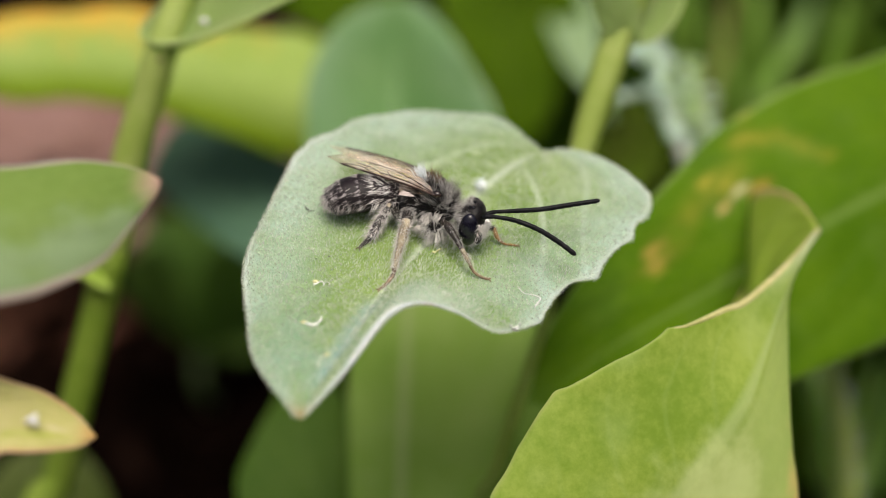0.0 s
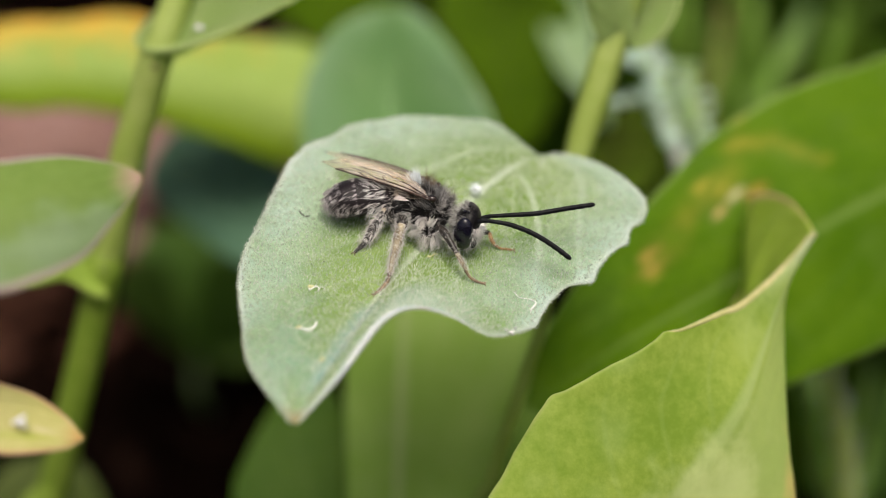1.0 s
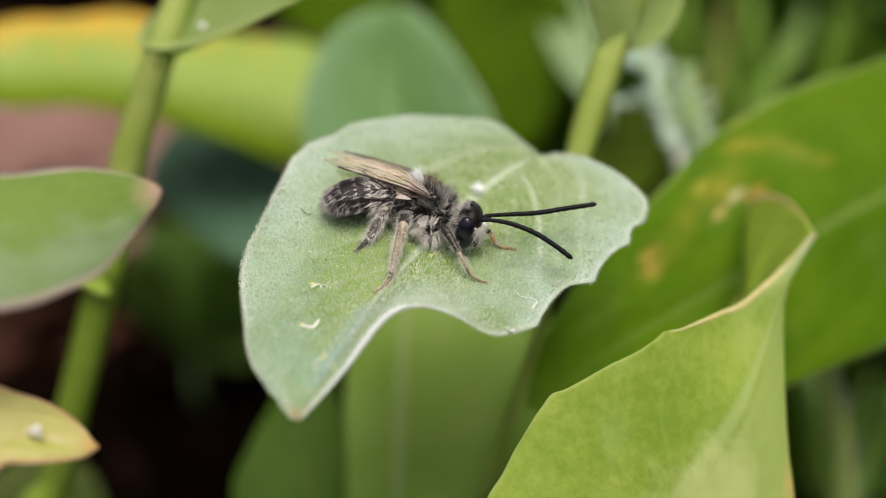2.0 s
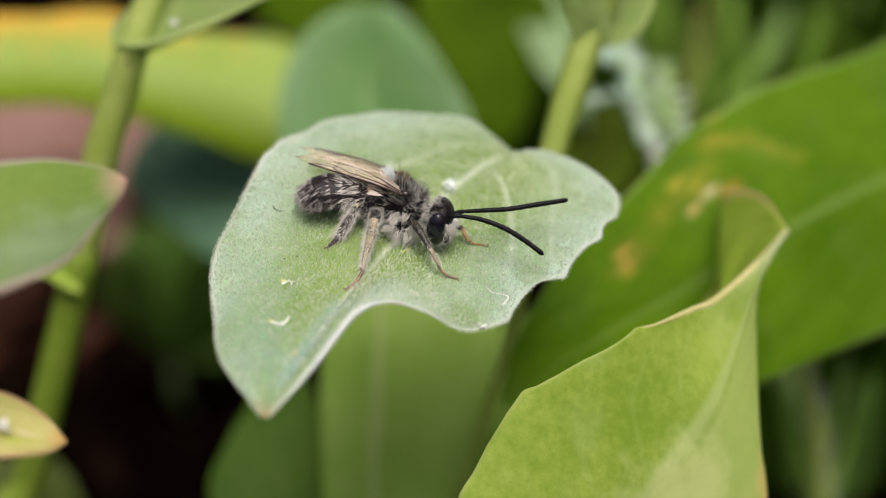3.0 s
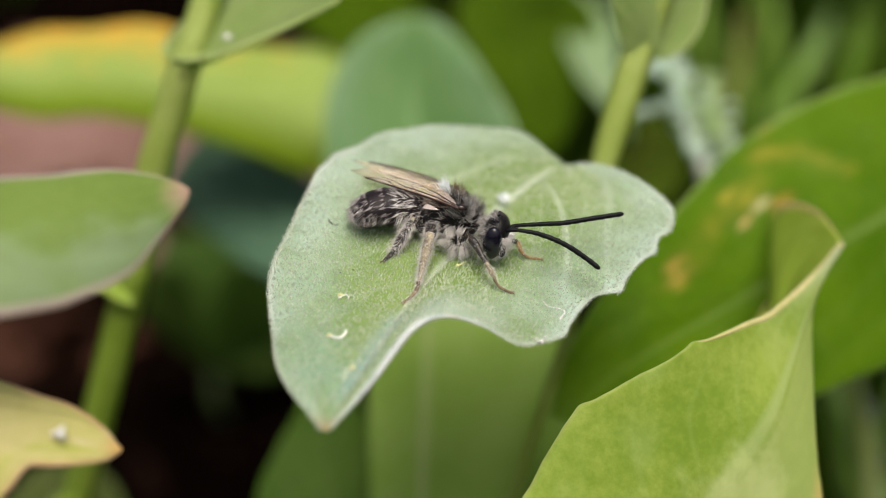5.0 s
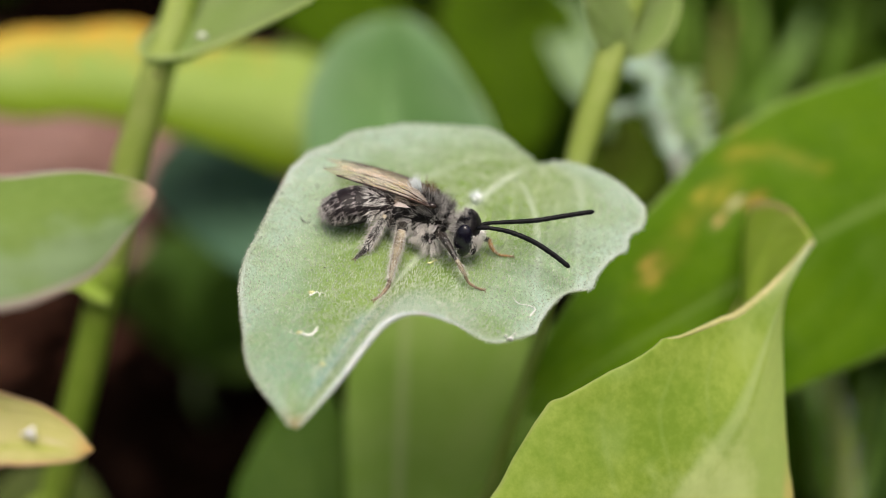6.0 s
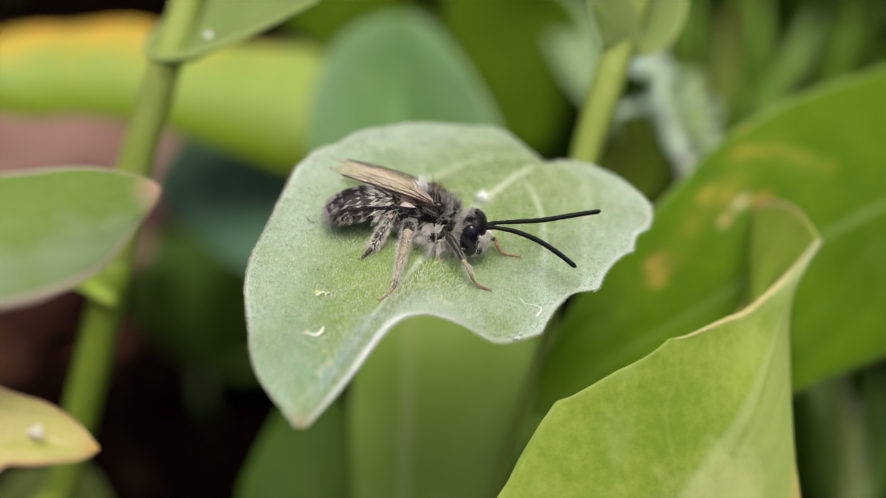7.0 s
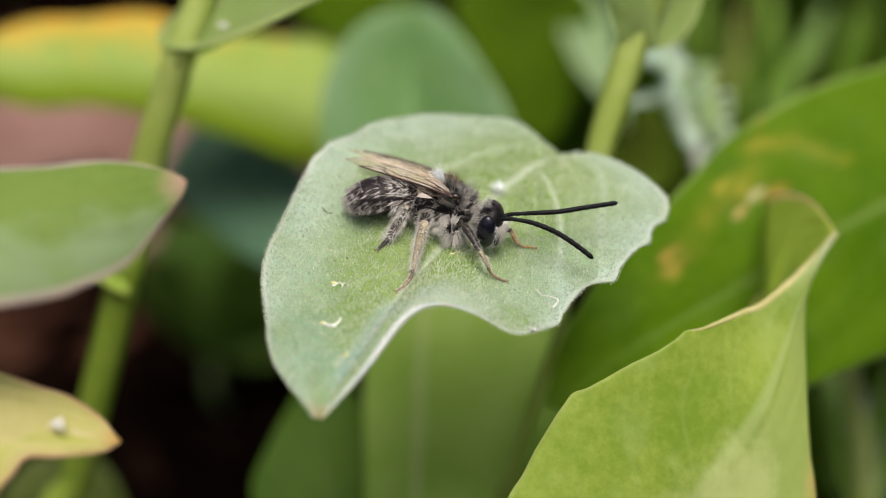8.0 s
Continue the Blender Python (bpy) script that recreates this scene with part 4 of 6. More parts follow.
SILVERY = (
    ([(20.47, 108.20, 106.49), (20.48, 105.40, 105.37), (20.55, 102.60, 104.05), (20.30, 99.80, 102.53)], 0.85, "crumpled whitish turquoise leaf"),
    ([(24.36, 111.20, 103.48), (25.05, 108.40, 101.43), (25.72, 105.60, 99.16), (25.67, 102.80, 97.29)], 0.85, "ragged pale green leaf"),
    ([(22.14, 109.20, 99.65), (20.04, 106.40, 100.98), (17.88, 103.60, 101.89), (16.02, 100.80, 102.12)], 0.5, "small silvery leaf"),
    ([(21.54, 106.20, 100.75), (21.67, 103.40, 100.02), (21.88, 100.60, 99.37), (22.09, 97.80, 98.39)], 0.65, "narrow whitish turquoise leaf"),
    ([(27.05, 108.20, 96.93), (25.97, 105.40, 96.22), (24.40, 102.60, 96.18), (22.53, 99.80, 96.37)], 0.6, "crumpled whitish turquoise leaf"),
    ([(18.88, 110.20, 105.47), (18.81, 107.40, 105.42), (18.70, 104.60, 105.53), (18.71, 101.80, 105.45)], 0.65, "small silvery leaf"),
    ([(23.18, 113.20, 100.99), (23.81, 110.40, 100.12), (24.09, 107.60, 99.02), (24.04, 104.80, 97.38)], 0.7, "ragged pale green leaf"),
)


def back_plants():
    """Leaves of the plants behind, each plant with a short stem out of the soil."""
    def plant(root, label):
        foot = (root[0], root[1] + 6, 0)
        return thing("leafy_plant", foot, label, "plant", "plants behind"), foot

    p, foot = plant((-3.88, 70.01, 57.83), "mid-green plant with an upright leaf with a pale midrib")
    tube("stem", p, [foot, (-3.94, 69.06, 60.33), (-3.85, 70.89, 67.08)], [1.5, 1.4, 1.2], M_STEM, n=16)
    leaf("leaf", p, [(-3.83, 70.52, 67.45), (-3.78, 74.93, 75.92), (-3.60, 79.06, 81.67), (-3.31, 83.26, 87.55), (-2.85, 88.41, 93.10), (-2.37, 92.99, 97.56)],
         [(-3.83, 70.52, 67.45), (-7.45, 74.39, 72.70), (-8.13, 78.77, 78.93), (-8.29, 82.30, 83.54), (-7.95, 85.89, 88.27), (-6.39, 89.77, 93.54), (-2.37, 92.99, 97.56)],
         [(-3.83, 70.52, 67.45), (2.92, 74.35, 72.67), (4.90, 77.87, 78.33), (6.69, 81.38, 82.91), (7.53, 84.72, 87.15), (4.66, 89.73, 93.50), (-2.37, 92.99, 97.56)], M_MID, "upright mid-green leaf with a pale midrib", nu=60, nv=14, relief=0.04, seed=21, camber=-0.6)
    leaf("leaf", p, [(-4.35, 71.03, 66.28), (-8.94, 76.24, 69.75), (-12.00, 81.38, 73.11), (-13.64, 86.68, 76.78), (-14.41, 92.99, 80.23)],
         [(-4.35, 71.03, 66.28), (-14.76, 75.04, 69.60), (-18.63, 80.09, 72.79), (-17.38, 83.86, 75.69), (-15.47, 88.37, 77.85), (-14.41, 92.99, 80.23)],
         [(-4.35, 71.03, 66.28), (-6.01, 77.45, 69.93), (-7.20, 82.39, 72.91), (-8.72, 87.48, 76.17), (-11.31, 91.13, 78.84), (-14.41, 92.99, 80.23)], M_SHADY, "plain green leaf with shade put into its colour", nu=50, nv=12, relief=0.06, seed=22)

    leaf("leaf", p, [(-4.40, 71.77, 65.52), (4.22, 81.25, 66.44), (7.42, 88.36, 71.42), (9.34, 94.40, 76.53), (10.49, 100.11, 80.99)], [(-4.40, 71.77, 65.52), (1.07, 82.24, 68.32), (3.87, 88.88, 72.41), (6.26, 94.94, 77.54), (10.49, 100.11, 80.99)],
         [(-4.40, 71.77, 65.52), (8.43, 80.75, 65.49), (11.95, 86.04, 69.14), (12.87, 92.01, 74.11), (10.49, 100.11, 80.99)], M_MID2, "plain mid-green leaf", nu=40, nv=10, relief=0.05, seed=36)

    p, foot = plant((-63.92, 109.29, 78.90), "lime green plant with a broad leaf yellowing along its rim")
    tube("stem", p, [foot, (-61.72, 112.28, 91.11), (-58.75, 116.08, 100.57)], [2.0, 1.8, 1.5], M_STEM2, n=16)
    leaf("leaf", p, [(-58.75, 116.08, 100.57), (-47.49, 118.52, 100.97), (-37.38, 121.23, 99.70), (-26.73, 123.04, 96.72), (-16.74, 123.56, 93.42), (-7.76, 123.88, 89.75)],
         [(-58.75, 116.08, 100.57), (-46.74, 114.31, 97.22), (-39.56, 116.18, 96.49), (-32.39, 118.34, 94.19), (-24.10, 119.45, 90.93), (-16.12, 120.54, 87.64), (-7.76, 123.88, 89.75)],
         [(-58.75, 116.08, 100.57), (-48.63, 123.33, 103.69), (-42.40, 125.56, 103.66), (-35.95, 127.79, 103.64), (-29.30, 128.79, 101.26), (-21.75, 130.38, 99.99), (-14.54, 130.58, 98.24), (-7.76, 123.88, 89.75)], M_LIME, "broad lime green leaf yellowing along its rim", nu=60, nv=14, relief=0.1, seed=23, camber=1.5)

    p, foot = plant((-4.98, 97.59, 56.64), "blue-green plant with an upright folded leaf")
    tube("stem", p, [foot, (-4.44, 101.70, 73.17), (-4.31, 105.76, 85.29)], [1.8, 1.6, 1.4], M_STEM, n=16)
    leaf("leaf", p, [(-4.27, 104.87, 85.75), (-4.72, 110.79, 92.77), (-5.11, 115.81, 99.15), (-4.87, 119.18, 106.68)],
         [(-4.27, 104.87, 85.75), (-12.42, 104.62, 91.71), (-13.94, 107.27, 96.79), (-13.63, 110.87, 101.53), (-10.91, 115.08, 105.28), (-7.51, 117.98, 106.54), (-4.87, 119.18, 106.68)],
         [(-4.27, 104.87, 85.75), (6.90, 102.73, 92.48), (5.57, 106.79, 98.10), (2.81, 111.21, 102.24), (-0.06, 116.01, 104.95), (-2.75, 118.66, 106.57), (-4.87, 119.18, 106.68)], M_BLUE, "upright blue-green leaf folded along its midrib", nu=50, nv=12, relief=0.08, seed=24)
    leaf("leaf", p, [(-3.54, 105.90, 79.07), (-19.87, 119.46, 79.07), (-27.70, 127.42, 81.32), (-36.13, 135.59, 83.99)], [(-3.54, 105.90, 79.07), (-18.00, 113.50, 76.29), (-26.93, 120.65, 76.99), (-36.83, 130.50, 80.73), (-36.13, 135.59, 83.99)],
         [(-3.54, 105.90, 79.07), (-14.84, 124.96, 83.13), (-25.25, 131.84, 85.48), (-32.26, 135.82, 86.60), (-36.13, 135.59, 83.99)], M_DARK, "dark blue-green leaf", nu=40, nv=10, relief=0.3, seed=25)

    p, foot = plant((9.48, 134.22, 55.55), "olive green plant with broad leaves")
    tube("stem", p, [foot, (9.81, 138.97, 69.00), (9.79, 142.36, 77.65)], [2.0, 1.8, 1.5], M_STEM, n=16)
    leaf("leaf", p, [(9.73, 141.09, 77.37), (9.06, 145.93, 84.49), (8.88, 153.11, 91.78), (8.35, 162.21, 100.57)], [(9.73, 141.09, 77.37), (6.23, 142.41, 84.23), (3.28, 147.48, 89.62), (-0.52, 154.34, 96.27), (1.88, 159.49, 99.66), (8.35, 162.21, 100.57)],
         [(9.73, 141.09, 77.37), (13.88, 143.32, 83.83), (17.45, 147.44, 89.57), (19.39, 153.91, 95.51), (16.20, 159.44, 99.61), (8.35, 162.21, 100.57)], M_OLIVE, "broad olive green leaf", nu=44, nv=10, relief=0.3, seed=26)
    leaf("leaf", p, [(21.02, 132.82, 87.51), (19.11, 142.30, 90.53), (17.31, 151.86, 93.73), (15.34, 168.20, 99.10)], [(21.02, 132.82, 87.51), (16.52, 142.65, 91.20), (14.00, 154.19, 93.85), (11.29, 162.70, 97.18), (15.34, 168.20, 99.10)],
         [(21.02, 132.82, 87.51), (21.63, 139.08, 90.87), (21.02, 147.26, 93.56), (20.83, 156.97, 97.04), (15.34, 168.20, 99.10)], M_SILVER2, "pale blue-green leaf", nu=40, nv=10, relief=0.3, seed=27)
    # dark blotched leaf added to fill the gap below the silvery plant
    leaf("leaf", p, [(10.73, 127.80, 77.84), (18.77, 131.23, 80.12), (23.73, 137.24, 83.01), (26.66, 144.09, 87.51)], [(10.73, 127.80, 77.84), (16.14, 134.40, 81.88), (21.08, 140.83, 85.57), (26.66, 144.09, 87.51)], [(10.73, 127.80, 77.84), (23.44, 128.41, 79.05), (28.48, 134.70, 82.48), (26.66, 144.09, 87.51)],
         M_BROWNLEAF, "dark olive leaf with near-black blotches", nu=36, nv=8, relief=0.2, seed=29)
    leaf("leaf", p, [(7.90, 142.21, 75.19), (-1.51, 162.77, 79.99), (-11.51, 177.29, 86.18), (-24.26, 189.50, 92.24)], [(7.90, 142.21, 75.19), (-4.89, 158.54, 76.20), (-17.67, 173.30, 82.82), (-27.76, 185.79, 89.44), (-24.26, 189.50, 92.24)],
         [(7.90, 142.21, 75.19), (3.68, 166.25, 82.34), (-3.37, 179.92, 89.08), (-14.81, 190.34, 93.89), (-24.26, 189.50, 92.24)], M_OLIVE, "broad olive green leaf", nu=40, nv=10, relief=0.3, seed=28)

    p, foot = plant((-48.57, 188.78, -0.02), "low dark green plant with small leaves over the soil")
    tube("stem", p, [foot, (-49.06, 189.59, 7.79), (-49.30, 191.57, 14.62)], [1.2, 1.1, 1.0], M_DARKSTEM, n=12)
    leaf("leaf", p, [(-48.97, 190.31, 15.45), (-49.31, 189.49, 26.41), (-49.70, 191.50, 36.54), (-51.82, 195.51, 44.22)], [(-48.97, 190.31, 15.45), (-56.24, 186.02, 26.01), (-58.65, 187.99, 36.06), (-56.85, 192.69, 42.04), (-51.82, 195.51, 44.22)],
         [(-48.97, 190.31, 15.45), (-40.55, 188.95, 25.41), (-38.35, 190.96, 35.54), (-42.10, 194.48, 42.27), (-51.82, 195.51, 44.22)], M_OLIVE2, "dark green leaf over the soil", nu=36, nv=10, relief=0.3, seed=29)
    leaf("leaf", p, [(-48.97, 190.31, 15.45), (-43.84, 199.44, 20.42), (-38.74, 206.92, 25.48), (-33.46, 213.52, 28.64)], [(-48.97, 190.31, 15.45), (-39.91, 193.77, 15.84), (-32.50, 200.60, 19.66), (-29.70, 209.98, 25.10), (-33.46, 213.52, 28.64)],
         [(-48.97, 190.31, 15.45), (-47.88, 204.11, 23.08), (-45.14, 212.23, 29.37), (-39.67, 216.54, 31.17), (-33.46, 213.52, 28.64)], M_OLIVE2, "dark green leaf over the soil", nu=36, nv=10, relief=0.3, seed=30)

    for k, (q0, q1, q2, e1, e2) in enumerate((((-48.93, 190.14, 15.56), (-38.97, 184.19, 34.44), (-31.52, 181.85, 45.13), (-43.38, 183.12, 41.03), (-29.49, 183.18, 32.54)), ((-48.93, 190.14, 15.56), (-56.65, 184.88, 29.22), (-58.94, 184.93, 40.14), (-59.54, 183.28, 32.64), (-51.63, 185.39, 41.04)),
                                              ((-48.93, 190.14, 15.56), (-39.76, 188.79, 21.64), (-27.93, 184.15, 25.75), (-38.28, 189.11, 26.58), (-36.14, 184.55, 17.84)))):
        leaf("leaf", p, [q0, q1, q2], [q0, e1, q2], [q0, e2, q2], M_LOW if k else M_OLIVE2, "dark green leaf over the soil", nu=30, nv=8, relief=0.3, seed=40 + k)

    p, foot = plant((-46.77, 98.50, 34.49), "pale green plant with a low leaf")
    tube("stem", p, [foot, (-45.52, 96.21, 38.75), (-44.67, 96.85, 44.29)], [1.6, 1.4, 1.2], M_STEM, n=12)
    leaf("leaf", p, [(-43.98, 95.36, 45.76), (-43.58, 96.76, 52.78), (-43.87, 99.08, 57.23), (-43.25, 102.20, 61.05)], [(-43.98, 95.36, 45.76), (-49.76, 95.44, 52.39), (-49.95, 97.25, 58.01), (-47.61, 100.84, 60.57), (-43.25, 102.20, 61.05)],
         [(-43.98, 95.36, 45.76), (-37.00, 96.16, 51.65), (-36.69, 97.70, 56.76), (-39.47, 100.52, 59.99), (-43.25, 102.20, 61.05)], M_LOWPALE, "pale green low leaf", nu=36, nv=10, relief=0.2, seed=31)

    p, foot = plant((23.75, 99.53, 79.92), "silvery green plant with a curled leaf")
    tube("stem", p, [foot, (22.97, 99.70, 88.89), (23.13, 100.07, 93.92)], [1.4, 1.2, 1.0], M_STEM2, n=12)
    # crumpled, ragged leaflets round a pinkish stalk
    rs = np.random.default_rng(44)
    for k, (pts, w, label) in enumerate(SILVERY):
        v = w * 0.45
        a = [(q[0] - v, q[1], q[2] - v * 0.35) for q in pts]
        b = [(q[0] + v, q[1] + v * 0.8, q[2] + v * 0.45) for q in pts]
        mat = M_SILVER3 if k in (1, 6) else M_SILVER
        lf, _, _ = leaf("leaf", p, pts, [pts[0], a[1], a[2], pts[3]], [pts[0], b[1], b[2], pts[3]], mat, label, nu=40, nv=6, relief=0.3, veins=5, seed=32 + k, wave=0.6, teeth=0.7)
        line = curve(pts, 40)
        for i in range(4, 38, 5):
            for side in (-1, 1):
                q = line[i]
                reach = w * rs.uniform(1.1, 2.6)
                lift = rs.uniform(-0.6, 0.9)
                tip = q + np.array([side * reach, rs.uniform(-1, 1), lift * reach * 0.6])
                mid = (q + tip) / 2 + np.array([0, -0.3, rs.uniform(-0.2, 0.4)])
                v = rs.uniform(0.22, 0.42)
                leaf("leaflet", lf, [q, mid, tip], [q, mid + np.array([0.2 * v, 0, -v]), tip], [q, mid + np.array([-0.2 * v, 0.2, v]), tip], M_SILVER if rs.random() < (0.35 if k in (1, 6) else 0.75) else M_SILVER3, nu=14, nv=4, relief=0.2, seed=int(rs.integers(1, 999)), wave=0.4, teeth=0.5)
    tube("leafstalk", p, [(23.68, 100.91, 94.44), (22.82, 102.56, 97.61), (21.61, 104.56, 100.36)], [0.5, 0.62, 0.4], M_PINKSTALK, "pinkish white leaf stalk", n=14)

    p, foot = plant((43.46, 93.11, 48.21), "grey-green plant with narrow upright leaves")
    tube("stem", p, [foot, (42.78, 92.47, 51.30), (42.57, 93.40, 55.24)], [1.4, 1.2, 1.0], M_STEM2, n=12)
    leaf("leaf", p, [(42.22, 92.63, 55.94), (41.44, 94.11, 63.09), (40.58, 97.13, 68.87), (40.39, 101.82, 73.55)], [(42.22, 92.63, 55.94), (40.04, 93.32, 63.74), (38.66, 96.31, 69.47), (38.73, 100.16, 72.51), (40.39, 101.82, 73.55)],
         [(42.22, 92.63, 55.94), (42.73, 93.31, 63.73), (41.83, 96.30, 69.46), (41.54, 100.15, 72.50), (40.39, 101.82, 73.55)], M_BLUE2, "narrow grey-green upright leaf", nu=40, nv=8, relief=0.3, seed=33, wave=1.0)
    leaf("leaf", p, [(42.22, 92.63, 55.94), (49.13, 102.50, 55.42), (52.66, 108.73, 58.73), (55.74, 116.82, 61.27)], [(42.22, 92.63, 55.94), (47.10, 100.93, 56.72), (50.24, 107.12, 59.94), (53.56, 114.21, 60.57), (55.74, 116.82, 61.27)],
         [(42.22, 92.63, 55.94), (50.60, 100.62, 56.15), (53.85, 106.80, 59.35), (56.31, 114.20, 60.56), (55.74, 116.82, 61.27)], M_OLIVE2, "narrow grey-green upright leaf", nu=40, nv=8, relief=0.3, seed=34, wave=1.0)
    stalk = tube("stalk", p, [(42.3, 92.6, 56.2), (42.1, 92.9, 62.5), (40.85, 94.0, 69.38), (39.48, 95.5, 74.61), (38.32, 97.0, 79.72)], [1.3, 1.25, 1.2, 1.0, 0.7], M_STEM2, "pale green stalk with white hairs", n=30, sides=12)
    rs = np.random.default_rng(17)
    C = curve([(42.3, 92.6, 56.2), (42.1, 92.9, 62.5), (40.85, 94.0, 69.38), (39.48, 95.5, 74.61), (38.32, 97.0, 79.72)], 120)
    pick = rs.integers(20, 118, 150)
    out = rs.normal(0, 1, (150, 3)) + np.array([0.4, -0.4, 0.2])
    out /= np.linalg.norm(out, axis=1, keepdims=True)
    part("stalk_hair", hair_mesh("stalk_hair", C[pick] + out * 1.0 - C[0], out, rs.uniform(0.5, 1.6, 150), 0.05, M_FLUFF, seed=18, curl=0.4), stalk, "long white hairs")
    for pts, w in (([(42.22, 92.63, 55.94), (42.68, 94.90, 62.45), (44.69, 98.75, 67.66), (47.24, 104.33, 71.89)], 0.9), ([(42.22, 92.63, 55.94), (40.65, 96.21, 60.63), (40.40, 99.83, 65.41), (39.22, 104.34, 69.72)], 0.6),
                   ([(42.22, 92.63, 55.94), (43.80, 93.28, 61.51), (45.68, 96.27, 65.08), (47.76, 101.50, 68.63)], 0.7)):
        a = [(q[0] - w, q[1], q[2] - w * 0.3) for q in pts]
        b = [(q[0] + w, q[1] + w, q[2] + w * 0.4) for q in pts]
        leaf("leaf", p, pts, [pts[0], a[1], a[2], pts[3]], [pts[0], b[1], b[2], pts[3]], M_PALEBLADE, "narrow green upright leaf", nu=30, nv=6, relief=0.1, seed=38)


def broad_grass():
    """A tuft of broad grass blades behind the big leaf; each row: where it stands, how high it reaches and its half width."""
    foot = (68.44, 184.44, 28.78)
    foot = (foot[0], foot[1], 0)
    p = thing("grass_tuft", foot, "tuft of broad bright green grass blades", "grass")
    for k, (x, y, top, w) in enumerate(((41, 182, 93, 3.2), (48, 191, 84, 2.2), (50, 172, 94, 2.3), (51, 188, 99, 3.4), (65, 187, 89, 2.9),
                                        (67, 177, 96, 3.7), (78, 191, 87, 3.0), (79, 182, 94, 3.8), (45, 168, 87, 1.7), (40, 191, 89, 2.4))):
        low, high, tip = (x * 0.97 + 1.5, y - 6, top * 0.62), (x, y, top * 0.85), (x + 0.7, y + 10, top)
        side = lambda q, v: (q[0] + v, q[1] + 0.4 * v, q[2] + 0.3)
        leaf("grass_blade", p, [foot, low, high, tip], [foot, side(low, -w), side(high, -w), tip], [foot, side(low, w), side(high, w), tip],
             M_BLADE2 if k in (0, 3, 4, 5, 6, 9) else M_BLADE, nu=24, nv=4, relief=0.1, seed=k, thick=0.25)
    for pts, w, m, label in (([(48.51, 160.22, 75.26), (53.62, 169.20, 83.84), (61.39, 181.44, 94.35)], 2.2, M_PALEBLADE, "pale leaning grass blade"), ([(58.39, 164.33, 74.51), (61.82, 173.44, 83.33), (66.16, 185.63, 93.75)], 1.5, M_BLADE, ""),
                             ([(69.90, 172.83, 77.87), (72.59, 180.90, 84.70), (74.95, 189.60, 92.73)], 1.4, M_BLADE, "")):
        a = [(q[0] - w, q[1], q[2] - w * 0.2) for q in pts]
        b = [(q[0] + w, q[1] + w * 0.4, q[2] + w * 0.2) for q in pts]
        leaf("grass_blade", p, [foot] + pts, [foot, a[0], a[1], pts[2]], [foot, b[0], b[1], pts[2]], m, label, nu=24, nv=4, relief=0.1, seed=9, thick=0.25)
    tube("dry_stalk", p, [foot, (42.01, 163.57, 73.01), (44.09, 172.67, 81.81), (46.90, 183.13, 88.89)], [0.8, 0.8, 0.8, 0.6], M_DRYSTALK, "dry pinkish brown stalk", n=20)


# Pale tips on the grass blades are painted light on their tops.
M_BLADE = leaf_material("grass_blade_green", (0.05, 0.125, 0.005), (0.13, 0.25, 0.025), (0.28, 0.4, 0.12), (0.24, 0.36, 0.08), 0.96, 3, 0.9, 0.5, 0.42, (0.1, 0.24, 0.0), tip=(0.3, 0.5, 0.1), tip_at=0.84, spec=0.02)
M_PALEBLADE = leaf_material("pale_grass_blade", (0.15, 0.29, 0.04), (0.27, 0.42, 0.1), (0.34, 0.46, 0.2), (0.3, 0.42, 0.18), 0.96, 3, 0.9, 0.5, 0.42, (0.18, 0.36, 0.05), tip=(0.34, 0.54, 0.2), tip_at=0.84, spec=0.02)
M_DRYSTALK = plain("dry_stalk_brown", (0.13, 0.13, 0.03), (0.21, 0.19, 0.06), 120, 0.7, spec=0.1)
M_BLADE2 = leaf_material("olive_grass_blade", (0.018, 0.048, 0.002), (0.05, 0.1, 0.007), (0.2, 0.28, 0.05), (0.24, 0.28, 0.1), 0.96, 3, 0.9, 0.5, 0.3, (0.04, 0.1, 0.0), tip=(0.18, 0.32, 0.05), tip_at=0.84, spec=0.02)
M_LOWPALE = leaf_material("pale_yellowish_green_leaf", (0.055, 0.085, 0.014), (0.095, 0.12, 0.028), (0.2, 0.24, 0.1), (0.2, 0.24, 0.1), 0.96, 6, 0.5, 0.5, 0.3)
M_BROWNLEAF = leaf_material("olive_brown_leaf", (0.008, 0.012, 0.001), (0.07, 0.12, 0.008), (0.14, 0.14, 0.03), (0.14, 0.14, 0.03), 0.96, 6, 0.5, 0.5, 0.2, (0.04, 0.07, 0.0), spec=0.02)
M_MID2 = leaf_material("plain_green_leaf", (0.125, 0.235, 0.025), (0.175, 0.295, 0.045), (0.2, 0.3, 0.06), (0.16, 0.26, 0.08), 0.96, 6, 0.5, 0.5, 0.25)
M_SILVER2 = leaf_material("pale_blue_green_leaf", (0.34, 0.5, 0.24), (0.44, 0.6, 0.34), (0.33, 0.45, 0.26), (0.33, 0.45, 0.26), 0.96, 6, 0.5, 0.5, 0.5, (0.5, 0.65, 0.35), spec=0.2)
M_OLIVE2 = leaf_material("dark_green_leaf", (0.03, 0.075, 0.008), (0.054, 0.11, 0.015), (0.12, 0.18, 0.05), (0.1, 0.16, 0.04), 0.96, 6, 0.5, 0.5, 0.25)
# Two greens darkened to stand for shade low between the plants.
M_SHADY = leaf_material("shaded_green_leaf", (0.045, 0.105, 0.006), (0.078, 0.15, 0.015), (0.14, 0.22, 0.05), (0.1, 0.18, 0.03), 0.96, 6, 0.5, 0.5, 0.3)
